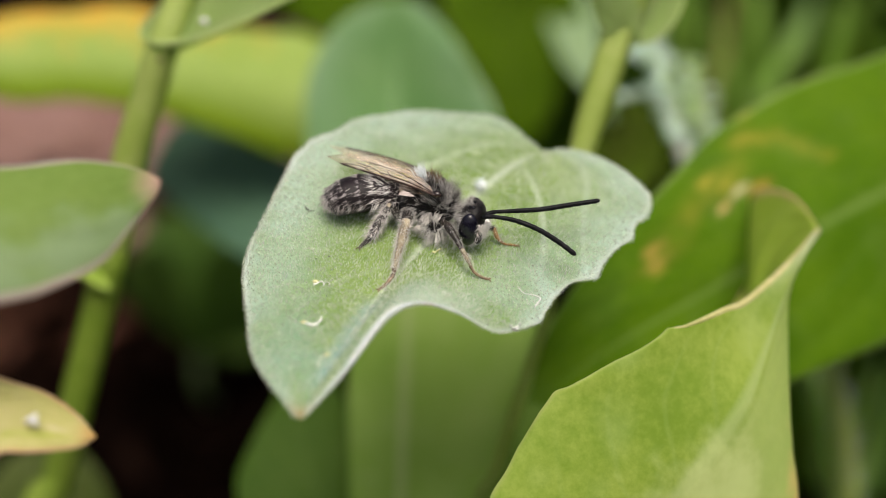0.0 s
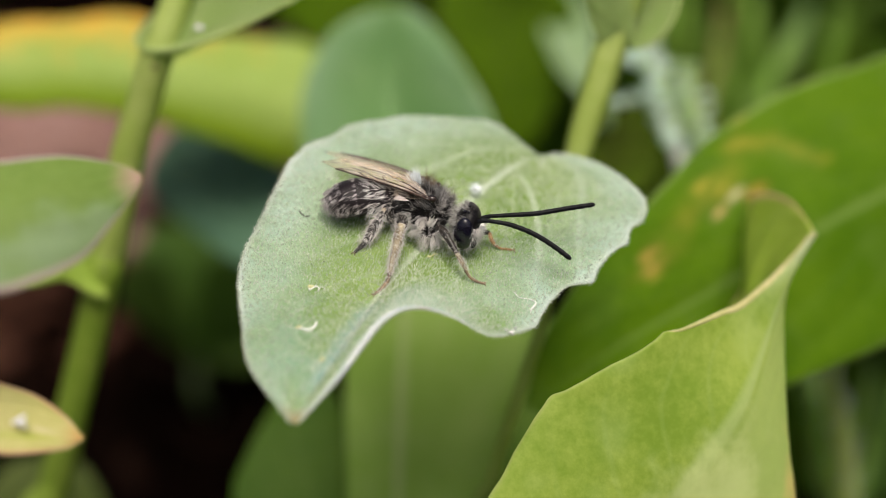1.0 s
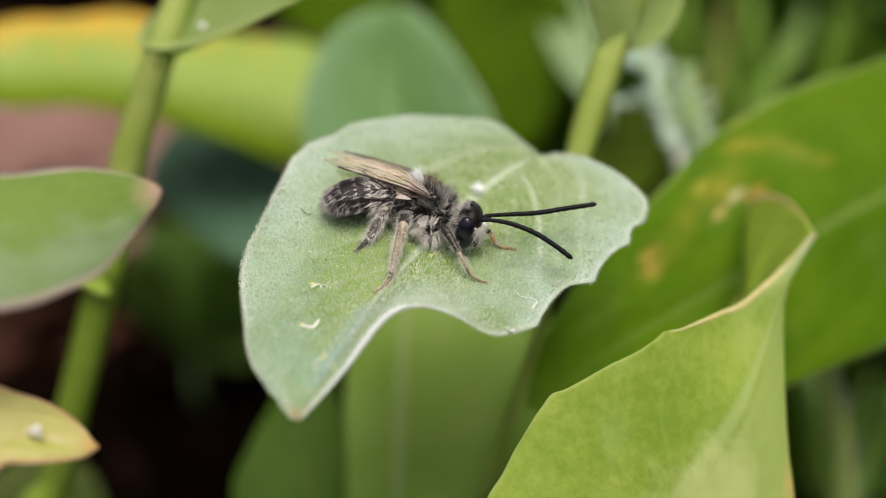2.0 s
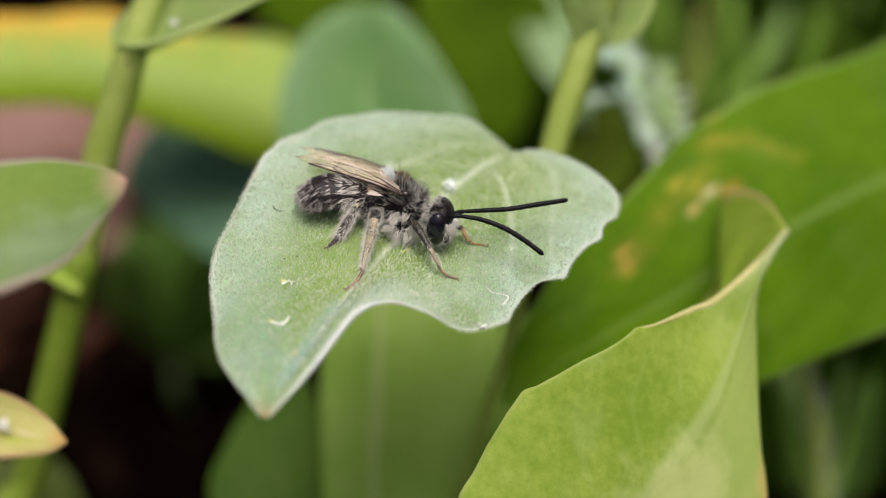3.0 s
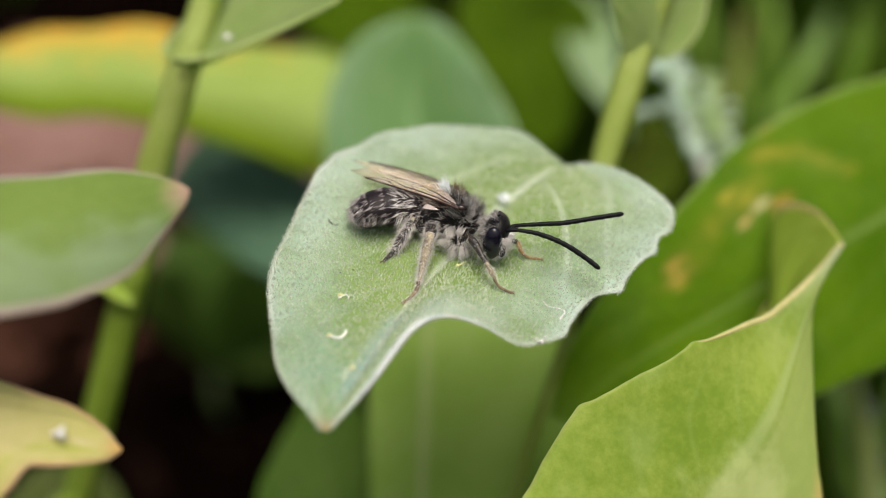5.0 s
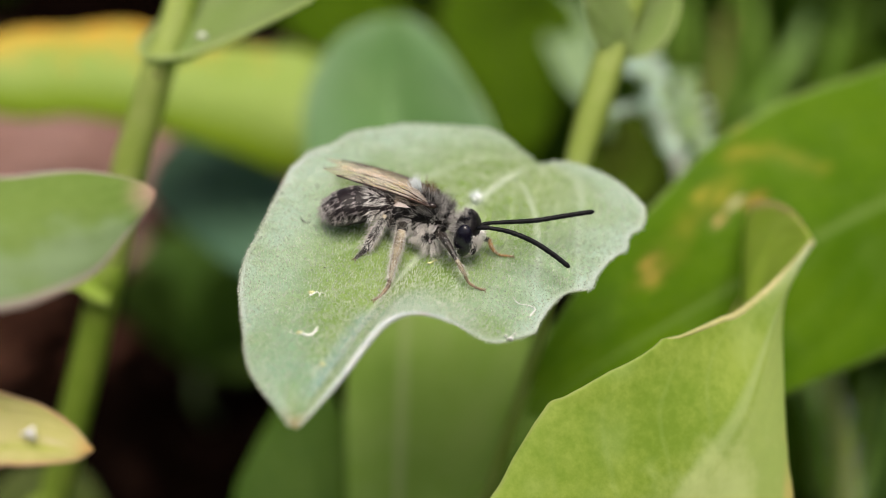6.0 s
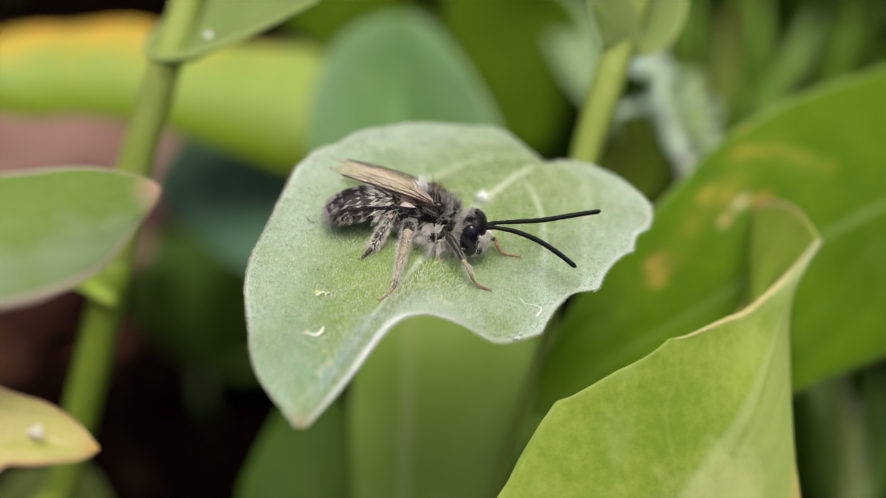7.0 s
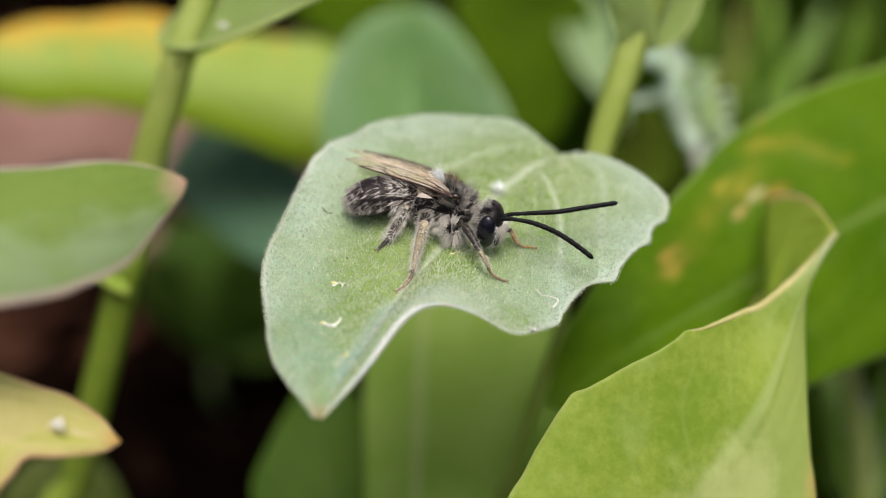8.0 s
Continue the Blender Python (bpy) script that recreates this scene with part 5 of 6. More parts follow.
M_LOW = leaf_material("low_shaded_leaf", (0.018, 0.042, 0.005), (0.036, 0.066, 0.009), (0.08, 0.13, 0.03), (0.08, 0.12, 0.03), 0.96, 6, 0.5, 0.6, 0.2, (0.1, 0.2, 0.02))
M_BLUE2 = leaf_material("grey_green_leaf", (0.2, 0.42, 0.035), (0.38, 0.58, 0.12), (0.3, 0.34, 0.25), (0.2, 0.26, 0.15), 0.96, 6, 0.5, 0.5, 0.2)


def grass():
    """Dense tall grass behind the plants."""
    rnd = np.random.default_rng(11)
    verts, faces = [], []
    for k in range(2600):
        y = rnd.uniform(0.17, 0.62)
        x = rnd.uniform(0.01 + 0.05 * (y < 0.3), 0.10 + 0.45 * y) if rnd.random() < 0.85 else rnd.uniform(-0.45, 0.45)
        if x < 0.0 and y < 0.5:
            continue
        h, w = rnd.uniform(0.06, 0.2), rnd.uniform(0.002, 0.0065)
        ang, lean = rnd.uniform(0, 6.28), rnd.uniform(0.0, 0.07)
        dx, dy = math.cos(ang), math.sin(ang)
        wx, wy = math.cos(ang + 1.2), math.sin(ang + 1.2)
        o = len(verts)
        for s in (0, 0.25, 0.5, 0.75, 1):
            cx, cy, cz = x + dx * lean * s * s, y + dy * lean * s * s, h * (s - 0.25 * s ** 3) - 0.012 * (1 - s)
            ww = w * (1 - s ** 2) + 0.0001
            verts += [(cx - wx * ww, cy - wy * ww, cz + ww * 0.4), (cx, cy, cz), (cx + wx * ww, cy + wy * ww, cz + ww * 0.4)]
        for i in range(4):
            a = o + i * 3
            faces += [(a, a + 1, a + 4, a + 3), (a + 1, a + 2, a + 5, a + 4)]
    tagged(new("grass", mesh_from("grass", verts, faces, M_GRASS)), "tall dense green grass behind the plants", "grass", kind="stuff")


# ---- the bee ----
def frame_of(a, b, up):
    X = (Vector(b) - Vector(a)).normalized()
    Y = Vector(up).cross(X).normalized()
    return X, Y, X.cross(Y).normalized()


def bee():
    X, Y, Z = frame_of((-6.02, 62.51, 110.27), (1.35, 60.84, 109.67), (0.0, -0.08, 1.0))
    at = (-1.21, 60.69, 108.09)
    root = thing("bee", at, "small black bee with grey fur, smoky wings and long black antennae", "bee")
    A = Vector(at)
    rnd = np.random.default_rng(21)
    XN, YN, ZN = (np.array(tuple(v)) for v in (X, Y, Z))

    def body(name, centre, rx, ry, rz, material, label="", parent=root, off=A, **kw):
        ob = part(name, ellipsoid_mesh(name, (X * rx, Y * ry, Z * rz), material, **kw), parent, label)
        ob.location = (Vector(centre) - off) * MM
        return ob

    def fur(name, parent, rx, ry, rz, count, length, sweep, material, keep=None, width=0.013, seed=0, label="", curl=0.25, axes=None, clump=0):
        """Hairs rooted on an ellipsoid of these half-axes about the parent's centre; sweep: how they lean."""
        r = np.random.default_rng(seed)
        d = r.normal(size=(count * 12, 3))
        d /= np.linalg.norm(d, axis=1, keepdims=True)
        if keep is not None:
            d = d[[keep(q) for q in d]]
        d = d[:count]
        if clump:
            heart = d[:max(1, len(d) // clump)]
            d = heart[r.integers(0, len(heart), len(d))] + r.normal(0, 0.085, d.shape)
            d /= np.linalg.norm(d, axis=1, keepdims=True)
            gust = r.normal(0, 0.36, heart.shape)
        B = np.stack([XN, YN, ZN]) if axes is None else axes
        pos = (d * np.array([rx, ry, rz])) @ B
        nrm = d / np.array([rx, ry, rz])
        nrm /= np.linalg.norm(nrm, axis=1, keepdims=True)
        dirs = nrm @ B + np.array(sweep) @ B + r.normal(0, 0.08 if clump else 0.2, pos.shape)
        curl = 0.1 if clump else curl
        if clump:
            dirs = dirs + gust[np.argmax(d @ heart.T, axis=1)]
        ln = length * r.uniform(0.5, 1.25, len(pos))
        return part(name, hair_mesh(name, pos * 0.97, dirs, ln, width, material, seed=seed + 1, curl=curl), parent, label)

    # thorax with its wing roots
    tc = Vector((-0.79, 62.25, 109.99))
    thorax = body("thorax", tc, 1.68, 1.12, 1.36, M_CUTICLE, shape=lambda p, w: 1 + 0.03 * math.sin(5 * p) * math.sin(3.14 * w))
    fur("fur", thorax, 1.66, 1.1, 1.34, 2200, 0.55, (-0.25, 0, 0.15), M_HAIR2, lambda q: q[2] > -0.2, seed=31, width=0.009, label="dense greyish fur")
    fur("fur", thorax, 1.66, 1.1, 1.34, 620, 1.0, (-0.5, 0, 0.25), M_HAIR, lambda q: q[2] > 0.25, seed=33, width=0.012, clump=12, label="long pale fur")
    fur("fur", thorax, 1.66, 1.1, 1.34, 900, 0.8, (-0.45, 0, -0.5), M_WHITEHAIR, lambda q: -0.75 < q[0] < 0.5 and -0.75 < q[2] < 0.12, seed=35, width=0.028, clump=22, label="whitish fur on the underside")
    fur("collar_fur", thorax, 1.5, 1.08, 1.3, 560, 0.9, (0.1, 0, 0.35), M_HAIR, lambda q: q[0] > 0.42 and q[2] > -0.1, seed=37, width=0.012, clump=18, label="pale fur behind the head")
    belly = body("breast", (-0.38, 61.32, 109.07), 0.7, 0.7, 0.55, M_CUTICLE)
    fur("fur", belly, 0.75, 0.75, 0.55, 1500, 0.85, (-0.2, 0.1, -0.6), M_WHITEHAIR, lambda q: q[2] < 0.3, seed=51, width=0.011, clump=8, label="white fluffy fur on the underside")
    fur("fur", belly, 0.7, 0.7, 0.55, 500, 0.45, (0.1, 0, -0.3), M_HAIR2, seed=53, width=0.01, label="dark fur")
    fur("fur", belly, 0.7, 0.7, 0.55, 140, 0.6, (-0.2, 0, -0.5), M_HAIR, lambda q: q[1] < 0, seed=57, width=0.009, clump=7, label="pale fur")
    roots = rnd.normal(0, 0.15, (130, 3)) + np.array(tuple(Vector((-1.20, 62.84, 111.34)) - tc))
    part("white_tuft", hair_mesh("white_tuft", roots, np.array([-0.3, 0, 1.0]) + rnd.normal(0, 0.13, (130, 3)), rnd.uniform(0.6, 1.2, 130), 0.02, M_FLUFF, seed=55, curl=0.12), thorax, "bright white tuft between the wing roots")
    roots = rnd.normal(0, 0.22, (160, 3)) + np.array(tuple(Vector((-0.55, 63.1, 111.15)) - tc))
    part("brown_tuft", hair_mesh("brown_tuft", roots, np.array([0.1, 0, 1.0]) + rnd.normal(0, 0.25, (160, 3)), rnd.uniform(0.35, 0.8, 160), 0.014, M_BROWNHAIR, seed=56, curl=0.2), thorax, "brownish fur behind the wing roots")
    rump = body("propodeum", (-2.38, 62.52, 109.86), 0.7, 0.95, 1.0, M_CUTICLE)
    fur("fur", rump, 0.7, 1.0, 1.05, 160, 0.5, (-0.5, 0, 0.2), M_HAIR, lambda q: q[0] < 0.5, seed=39, label="pale fur")

    # head
    hc = Vector((1.72, 60.81, 109.61))
    hx = (X * 0.97 - Z * 0.2 + Y * 0.04).normalized()
    hy = Z.cross(hx).normalized()
    hz = hx.cross(hy).normalized()
    HB = np.stack([np.array(tuple(v)) for v in (hx, hy, hz)])
    head = part("head", ellipsoid_mesh("head", (hx * 0.85, hy * 1.2, hz * 1.4), M_CUTICLE, 32, 22,
                                       lambda p, w: 1 + 0.04 * math.cos(2 * p)), root)
    head.location = (hc - A) * MM
    for s in (-1, 1):
        eye = part("eye", ellipsoid_mesh("eye", (hx * 0.6, hy * 0.46 * s, hz * 1.08 - hx * 0.12), M_EYE, 32, 22), head, "glossy black compound eye")
        eye.location = (hy * s * 0.97 - hx * 0.02 - hz * 0.08) * MM
    for k, (ox, oy, oz) in enumerate(((-0.34, -0.5, 1.17), (-0.12, -0.56, 1.24), (-0.18, -0.12, 1.37))):
        o = part("ocellus", ellipsoid_mesh("ocellus", (hx * 0.1, hy * 0.1, hz * 0.09), M_EYE, 12, 8), head, "tiny glossy simple eye")
        o.location = (hx * ox + hy * oy + hz * oz) * MM
    fur("face_fur", head, 0.85, 1.1, 1.38, 1800, 0.45, (0.2, 0, -0.5), M_WHITEHAIR, lambda q: q[0] > 0.25 and q[2] < 0.35 and abs(q[1]) < 0.9, width=0.015, seed=41, axes=HB, label="white fur on the lower face")
    fur("crown_fur", head, 0.72, 1.1, 1.4, 3200, 0.1, (-0.3, 0, 0.1), M_DUST, lambda q: q[2] > -0.3, width=0.007, seed=43, axes=HB, label="greyish fur on the crown")
    fur("nape_fur", head, 0.84, 1.15, 1.38, 700, 0.42, (-0.5, 0, 0.2), M_HAIR, lambda q: q[0] < -0.2 and q[2] > -0.2, width=0.008, seed=47, axes=HB, clump=12, label="grey fur behind the head")
    fur("cheek_fur", head, 0.7, 1.1, 1.35, 420, 0.5, (-0.4, 0, -0.5), M_HAIR, lambda q: q[0] < -0.35 and q[2] < 0.5, width=0.009, seed=45, axes=HB, label="white fur under the cheek")
    tube_in("jaw", head, hc, [(2.04, 60.16, 109.03), (2.07, 59.95, 108.84), (2.00, 59.83, 108.60)], [0.3, 0.24, 0.14], M_CUTICLE)

    # antennae
    feelers = []
    for pts in ([(2.42, 60.64, 109.95), (2.72, 60.81, 110.06), (3.14, 61.04, 110.06), (4.40, 61.24, 110.03), (5.94, 61.47, 110.02), (7.67, 61.86, 110.13), (9.47, 62.16, 110.28)],
                [(2.33, 59.99, 110.20), (2.59, 59.93, 110.30), (2.96, 59.92, 110.30), (4.24, 59.72, 110.14), (5.63, 59.47, 109.66), (6.86, 59.12, 108.98), (7.78, 58.79, 108.36)]):
        base = Vector(pts[0])
        scape = part("antenna", tube_mesh("antenna", pts[:3], [0.13, 0.15, 0.13], M_ANTENNA, base * MM, n=10, sides=12), root, "long black segmented antenna")
        scape.location = (base - A) * MM
        fl = part("flagellum", tube_mesh("flagellum", pts[2:], [0.115, 0.15, 0.158, 0.158, 0.15], M_ANTENNA, base * MM, n=132, sides=12,
                                         bulge=lambda t: 0.86 + 0.18 * abs(math.sin(t * 12 * math.pi)) ** 0.6 - 0.25 * max(0, t - 0.97) / 0.03), scape)
        feelers.append(scape)

    # abdomen: six overlapping plates, each with a pale hair fringe
    spine = curve([(-2.31, 62.78, 110.35), (-3.13, 62.74, 110.49), (-4.23, 62.67, 110.56), (-5.22, 62.53, 110.5), (-6.02, 62.34, 110.26), (-6.64, 62.14, 109.98)], 61)
    prof = np.interp(np.linspace(0, 1, 61), [0, 0.06, 0.2, 0.4, 0.6, 0.78, 0.9, 0.97, 1.0], [0.25, 0.55, 0.95, 1.18, 1.26, 1.2, 1.02, 0.74, 0.2])
    T = np.gradient(spine, axis=0)
    T /= np.linalg.norm(T, axis=1, keepdims=True)
    cuts = [0, 14, 25, 35, 45, 53, 60]
    plates = []
    locks = rnd.normal(0, 0.2, (32, 3))
    for k in range(6):
        a, b = cuts[k], cuts[k + 1]
        steps = list(np.linspace(a, min(b + 1.4, 60), 9))
        verts, faces, sd = [], [], 32
        c0 = spine[a]
        hroots, hdirs = [], []
        for q, st in enumerate(steps):
            i = min(int(st), 59)
            fr = st - i
            p, r, t = spine[i] * (1 - fr) + spine[i + 1] * fr, prof[i] * (1 - fr) + prof[i + 1] * fr, T[i]
            y = YN - t * np.dot(YN, t)
            y /= np.linalg.norm(y)
            z = np.cross(t, y) * -1
            if z[2] < 0:
                z = -z
            r = r * (1 + 0.035 * (q / 8) ** 2) if q < 8 else r * 1.0
            for s in range(sd):
                th = 2 * math.pi * s / sd
                dd = y * math.cos(th) * 1.06 + z * math.sin(th) * (0.97 if math.sin(th) > 0 else 0.8)
                verts.append(p + dd * r - c0)
                if 1 < q < 8 and math.sin(th) > (-0.35 if k > 1 else 0.0):
                    band = (0, 0, 1, 1, 1, 2, 2, 3)[q] if k > 1 else 2
                    lean = locks[s] * (0.8 if k > 1 else 1.2)
                    for rep in range(max(0, band * 2 - int(rnd.integers(0, 3)))):
                        jit = rnd.uniform(-0.1, 0.1)
                        d2 = y * math.cos(th + jit) * 1.06 + z * math.sin(th + jit) * (0.97 if math.sin(th + jit) > 0 else 0.8)
                        hroots.append(p + d2 * r * 0.99 - c0 + t * rnd.uniform(-0.08, 0.08))
                        hdirs.append(dd * (0.35 if k < 2 else 0.12) + t * 1.0 - z * 0.45 * abs(math.cos(th)) + lean + rnd.normal(0, 0.05, 3))
        for q in range(8):
            for s in range(sd):
                s2 = (s + 1) % sd
                faces.append((q * sd + s, q * sd + s2, (q + 1) * sd + s2, (q + 1) * sd + s))
        faces.append(tuple(range(sd - 1, -1, -1)))
        faces.append(tuple(range(8 * sd, 9 * sd)))
        seg = part("abdomen_segment", mesh_from("abdomen_segment", np.array(verts) * MM, faces, M_ABDOMEN), root)
        seg.location = (Vector(c0) - A) * MM
        plates.append(seg)
        hroots, hdirs = np.array(hroots), np.array(hdirs)
        part("hair_fringe", hair_mesh("hair_fringe", hroots, hdirs, rnd.uniform(0.22, 0.6, len(hroots)) * (1.7 if k < 2 else 1.0), 0.0095 if k > 1 else 0.0115, M_BANDHAIR if k > 1 else M_WHITEHAIR, seed=60 + k, curl=0.08), seg, "band of short pale hairs")

    # wings folded back over the abdomen
    def wing(label, lead, trail, veins):
        L, R = curve(lead, 40), curve(trail, 40)
        nv = 8
        nrm = np.cross(L[20] - L[0], R[20] - L[0])
        nrm /= np.linalg.norm(nrm)
        if nrm[2] < 0:
            nrm = -nrm
        g = np.array([[L[i] * (1 - v) + R[i] * v + nrm * (0.05 * math.sin(v * 9 + i * 0.2) * math.sin(3.14 * v)) for v in np.linspace(0, 1, nv)] for i in range(40)])
        o = g[0, 0]
        top, bot = (g + nrm * 0.012 - o).reshape(-1, 3), (g - nrm * 0.012 - o).reshape(-1, 3)
        faces, off = [], 40 * nv
        uv = [(i / 39, j / (nv - 1)) for i in range(40) for j in range(nv)] * 2
        for i in range(39):
            for j in range(nv - 1):
                a, b, c, d = i * nv + j, i * nv + j + 1, (i + 1) * nv + j + 1, (i + 1) * nv + j
                faces += [(a, b, c, d), (off + a, off + d, off + c, off + b)]
            for j in (0, nv - 1):
                a, d = i * nv + j, (i + 1) * nv + j
                faces.append((a, d, off + d, off + a))
        w = part("wing", mesh_from("wing", np.vstack([top, bot]) * MM, faces, M_WING, True, uv), root, label)
        w.location = (Vector(o) - A) * MM
        for name, line, rad in veins:
            pts = []
            for (u, v) in line:
                i = min(int(u * 39), 38)
                fu = u * 39 - i
                j = min(int(v * (nv - 1)), nv - 2)
                fv = v * (nv - 1) - j
                pts.append((g[i, j] * (1 - fu) + g[i + 1, j] * fu) * (1 - fv) + (g[i, j + 1] * (1 - fu) + g[i + 1, j + 1] * fu) * fv)
            part("wing_vein", tube_mesh("wing_vein", pts, [rad, rad * 0.75], M_VEIN, o * MM, n=24, sides=6), w)
        return w

    cells = [("a", [(0.0, 0.0), (0.3, 0.0), (0.6, 0.0), (0.86, 0.0)], 0.07), ("b", [(0.0, 0.12), (0.2, 0.2), (0.42, 0.22), (0.52, 0.2)], 0.055),
             ("c", [(0.02, 0.3), (0.2, 0.48), (0.42, 0.62)], 0.045), ("d", [(0.58, 0.02), (0.66, 0.2), (0.78, 0.16), (0.86, 0.01)], 0.036),
             ("e", [(0.42, 0.22), (0.46, 0.4), (0.42, 0.62)], 0.03), ("f", [(0.5, 0.2), (0.62, 0.34), (0.72, 0.4)], 0.03),
             ("g", [(0.42, 0.62), (0.56, 0.66), (0.68, 0.7)], 0.03), ("h", [(0.62, 0.34), (0.63, 0.52), (0.6, 0.68)], 0.026), ("i", [(0.66, 0.2), (0.63, 0.28), (0.62, 0.34)], 0.028)]
    wing("smoky translucent forewing with brown veins", [(-0.50, 60.69, 111.32), (-1.84, 61.47, 111.52), (-3.56, 62.38, 111.74), (-5.28, 62.89, 112.08), (-6.33, 63.33, 112.27), (-7.05, 63.77, 112.49)],
         [(-0.77, 61.48, 111.54), (-1.60, 62.92, 111.71), (-2.93, 63.72, 111.93), (-4.33, 64.28, 112.15), (-5.75, 64.5, 112.36), (-7.05, 63.77, 112.49)], cells)
    wing("smoky translucent forewing with brown veins", [(-0.32, 64.29, 110.87), (-1.41, 65.01, 111.17), (-3.01, 65.50, 111.46), (-4.44, 65.98, 111.73), (-5.71, 66.39, 111.87), (-7.16, 66.67, 111.95)],
         [(-0.70, 63.79, 110.79), (-1.75, 64.11, 110.96), (-2.98, 64.56, 111.18), (-4.41, 65.15, 111.43), (-5.85, 65.70, 111.62), (-7.16, 66.67, 111.95)], cells[:6])
    wing("short translucent hind wing", [(-1.00, 61.07, 111.18), (-1.79, 61.46, 111.07), (-2.62, 62.06, 110.91), (-3.33, 62.76, 110.97), (-4.31, 63.34, 111.20)], [(-1.12, 62.17, 110.93), (-2.05, 62.67, 111.01), (-2.93, 63.19, 111.15), (-3.63, 63.57, 111.21), (-4.31, 63.34, 111.20)],
         [("a", [(0.0, 0.0), (0.5, 0.0), (0.95, 0.0)], 0.03), ("b", [(0.05, 0.4), (0.4, 0.55), (0.7, 0.5)], 0.02)])
    # torn pale flake of the hind wing's root
    ring = [Vector((-2.1, 60.7, 111.42)).lerp(Vector(q), 0.82) for q in ((-2.79, 60.71, 111.36), (-2.60, 60.85, 111.51), (-2.40, 60.94, 111.58), (-2.03, 60.77, 111.47), (-1.56, 60.55, 111.28), (-1.96, 60.46, 111.32), (-2.46, 60.54, 111.36))]
    push = Vector((0, 0.12, -0.05))
    flake = [(q - ring[0]) * MM for q in ring] + [(q + push - ring[0]) * MM for q in ring]
    rim = len(ring)
    sides = [(k, (k + 1) % rim, rim + (k + 1) % rim, rim + k) for k in range(rim)]
    fl = part("wing_root", mesh_from("wing_root", flake, [tuple(range(rim)), tuple(range(2 * rim - 1, rim - 1, -1))] + sides, M_ROOT, False), root, "pale pinkish plate at the root of the hind wing")
    fl.location = (ring[0] - A) * MM
    for c, s in (((-0.36, 60.90, 111.29), 1), ((-0.11, 64.01, 110.77), 1)):
        tg = body("tegula", c, 0.3, 0.24, 0.22, M_TEGULA, "shiny dark brown wing root cover", nu=16, nv=10)

    # legs
    def leg(pts_femur, r_femur, pts_tibia, r_tibia, pts_tarsus, r_tarsus, hair, tarsus_mat=M_TARSUS, tibia_mat=M_LEGDARK, knee=True, hair_mat=M_HAIR):
        base = Vector(pts_femur[0])
        f = part("leg", tube_mesh("leg", pts_femur, r_femur, M_LEGDARK, base * MM, n=16, sides=12), root)
        f.location = (base - A) * MM
        part("tibia", tube_mesh("tibia", pts_tibia, r_tibia, tibia_mat, base * MM, n=16, sides=12), f)
        part("tarsus", tube_mesh("tarsus", pts_tarsus, r_tarsus, tarsus_mat, base * MM, n=40, sides=10,
                                 bulge=lambda t: 0.82 + 0.26 * abs(math.sin(t * 5 * math.pi)) ** 0.7), f, "thin jointed foot")
        tip, prev = Vector(pts_tarsus[-1]), Vector(pts_tarsus[-2])
        d = (tip - prev).normalized()
        sd = d.cross(Z).normalized()
        for s in (-1, 1):
            q = [tip, tip + d * 0.14 + sd * s * 0.1 + Z * 0.05, tip + d * 0.22 + sd * s * 0.15 - Z * 0.06]
            part("claw", tube_mesh("claw", q, [0.045, 0.035, 0.012], M_TARSUS2, base * MM, n=8, sides=6), f)
        if knee:
            kp = Vector(pts_tibia[0])
            k = part("knee", ellipsoid_mesh("knee", (X * r_tibia[0] * 1.1, Y * r_tibia[0] * 1.1, Z * r_tibia[0] * 1.1), M_KNEE, 14, 10), f, "pale knee joint")
            k.location = (kp - base) * MM
        roots, dirs, ln = [], [], []
        for pts, rr, cnt, le in ((pts_femur, r_femur, hair[0], hair[3]), (pts_tibia, r_tibia, hair[1], hair[3]), (pts_tarsus, r_tarsus, hair[2], hair[3] * 0.55)):
            C = curve(pts, 40)
            Tt = np.gradient(C, axis=0)
            Tt /= np.linalg.norm(Tt, axis=1, keepdims=True)
            for _ in range(cnt * 3):
                i = rnd.integers(0, 40)
                r0 = np.interp(i / 39, np.linspace(0, 1, len(rr)), rr)
                o = rnd.normal(size=3)
                o -= Tt[i] * np.dot(o, Tt[i])
                o /= np.linalg.norm(o)
                roots.append(C[i] + o * r0 * 0.95 - np.array(tuple(base)))
                dirs.append(o + Tt[i] * 0.8 + rnd.normal(0, 0.2, 3))
                ln.append(le * rnd.uniform(0.5, 1.2))
        part("leg_hair", hair_mesh("leg_hair", roots, dirs, ln, 0.0095, hair_mat, seed=77, curl=0.2), f, "pale leg hairs")

    leg([(0.0, 60.7, 109.5), (0.36, 60.1, 109.46), (0.76, 59.45, 109.08), (1.12, 58.94, 108.62)], [0.24, 0.25, 0.2, 0.14], [(1.12, 58.94, 108.62), (1.36, 58.66, 108.28), (1.62, 58.46, 107.87)], [0.13, 0.15, 0.11],
        [(1.58, 58.52, 107.82), (1.84, 58.41, 107.39), (2.24, 58.33, 107.13), (2.64, 58.32, 106.98)], [0.1, 0.085, 0.08, 0.075], (45, 30, 8, 0.3), tarsus_mat=M_TARSUS2, tibia_mat=M_TIBIA, hair_mat=M_WHITEHAIR)
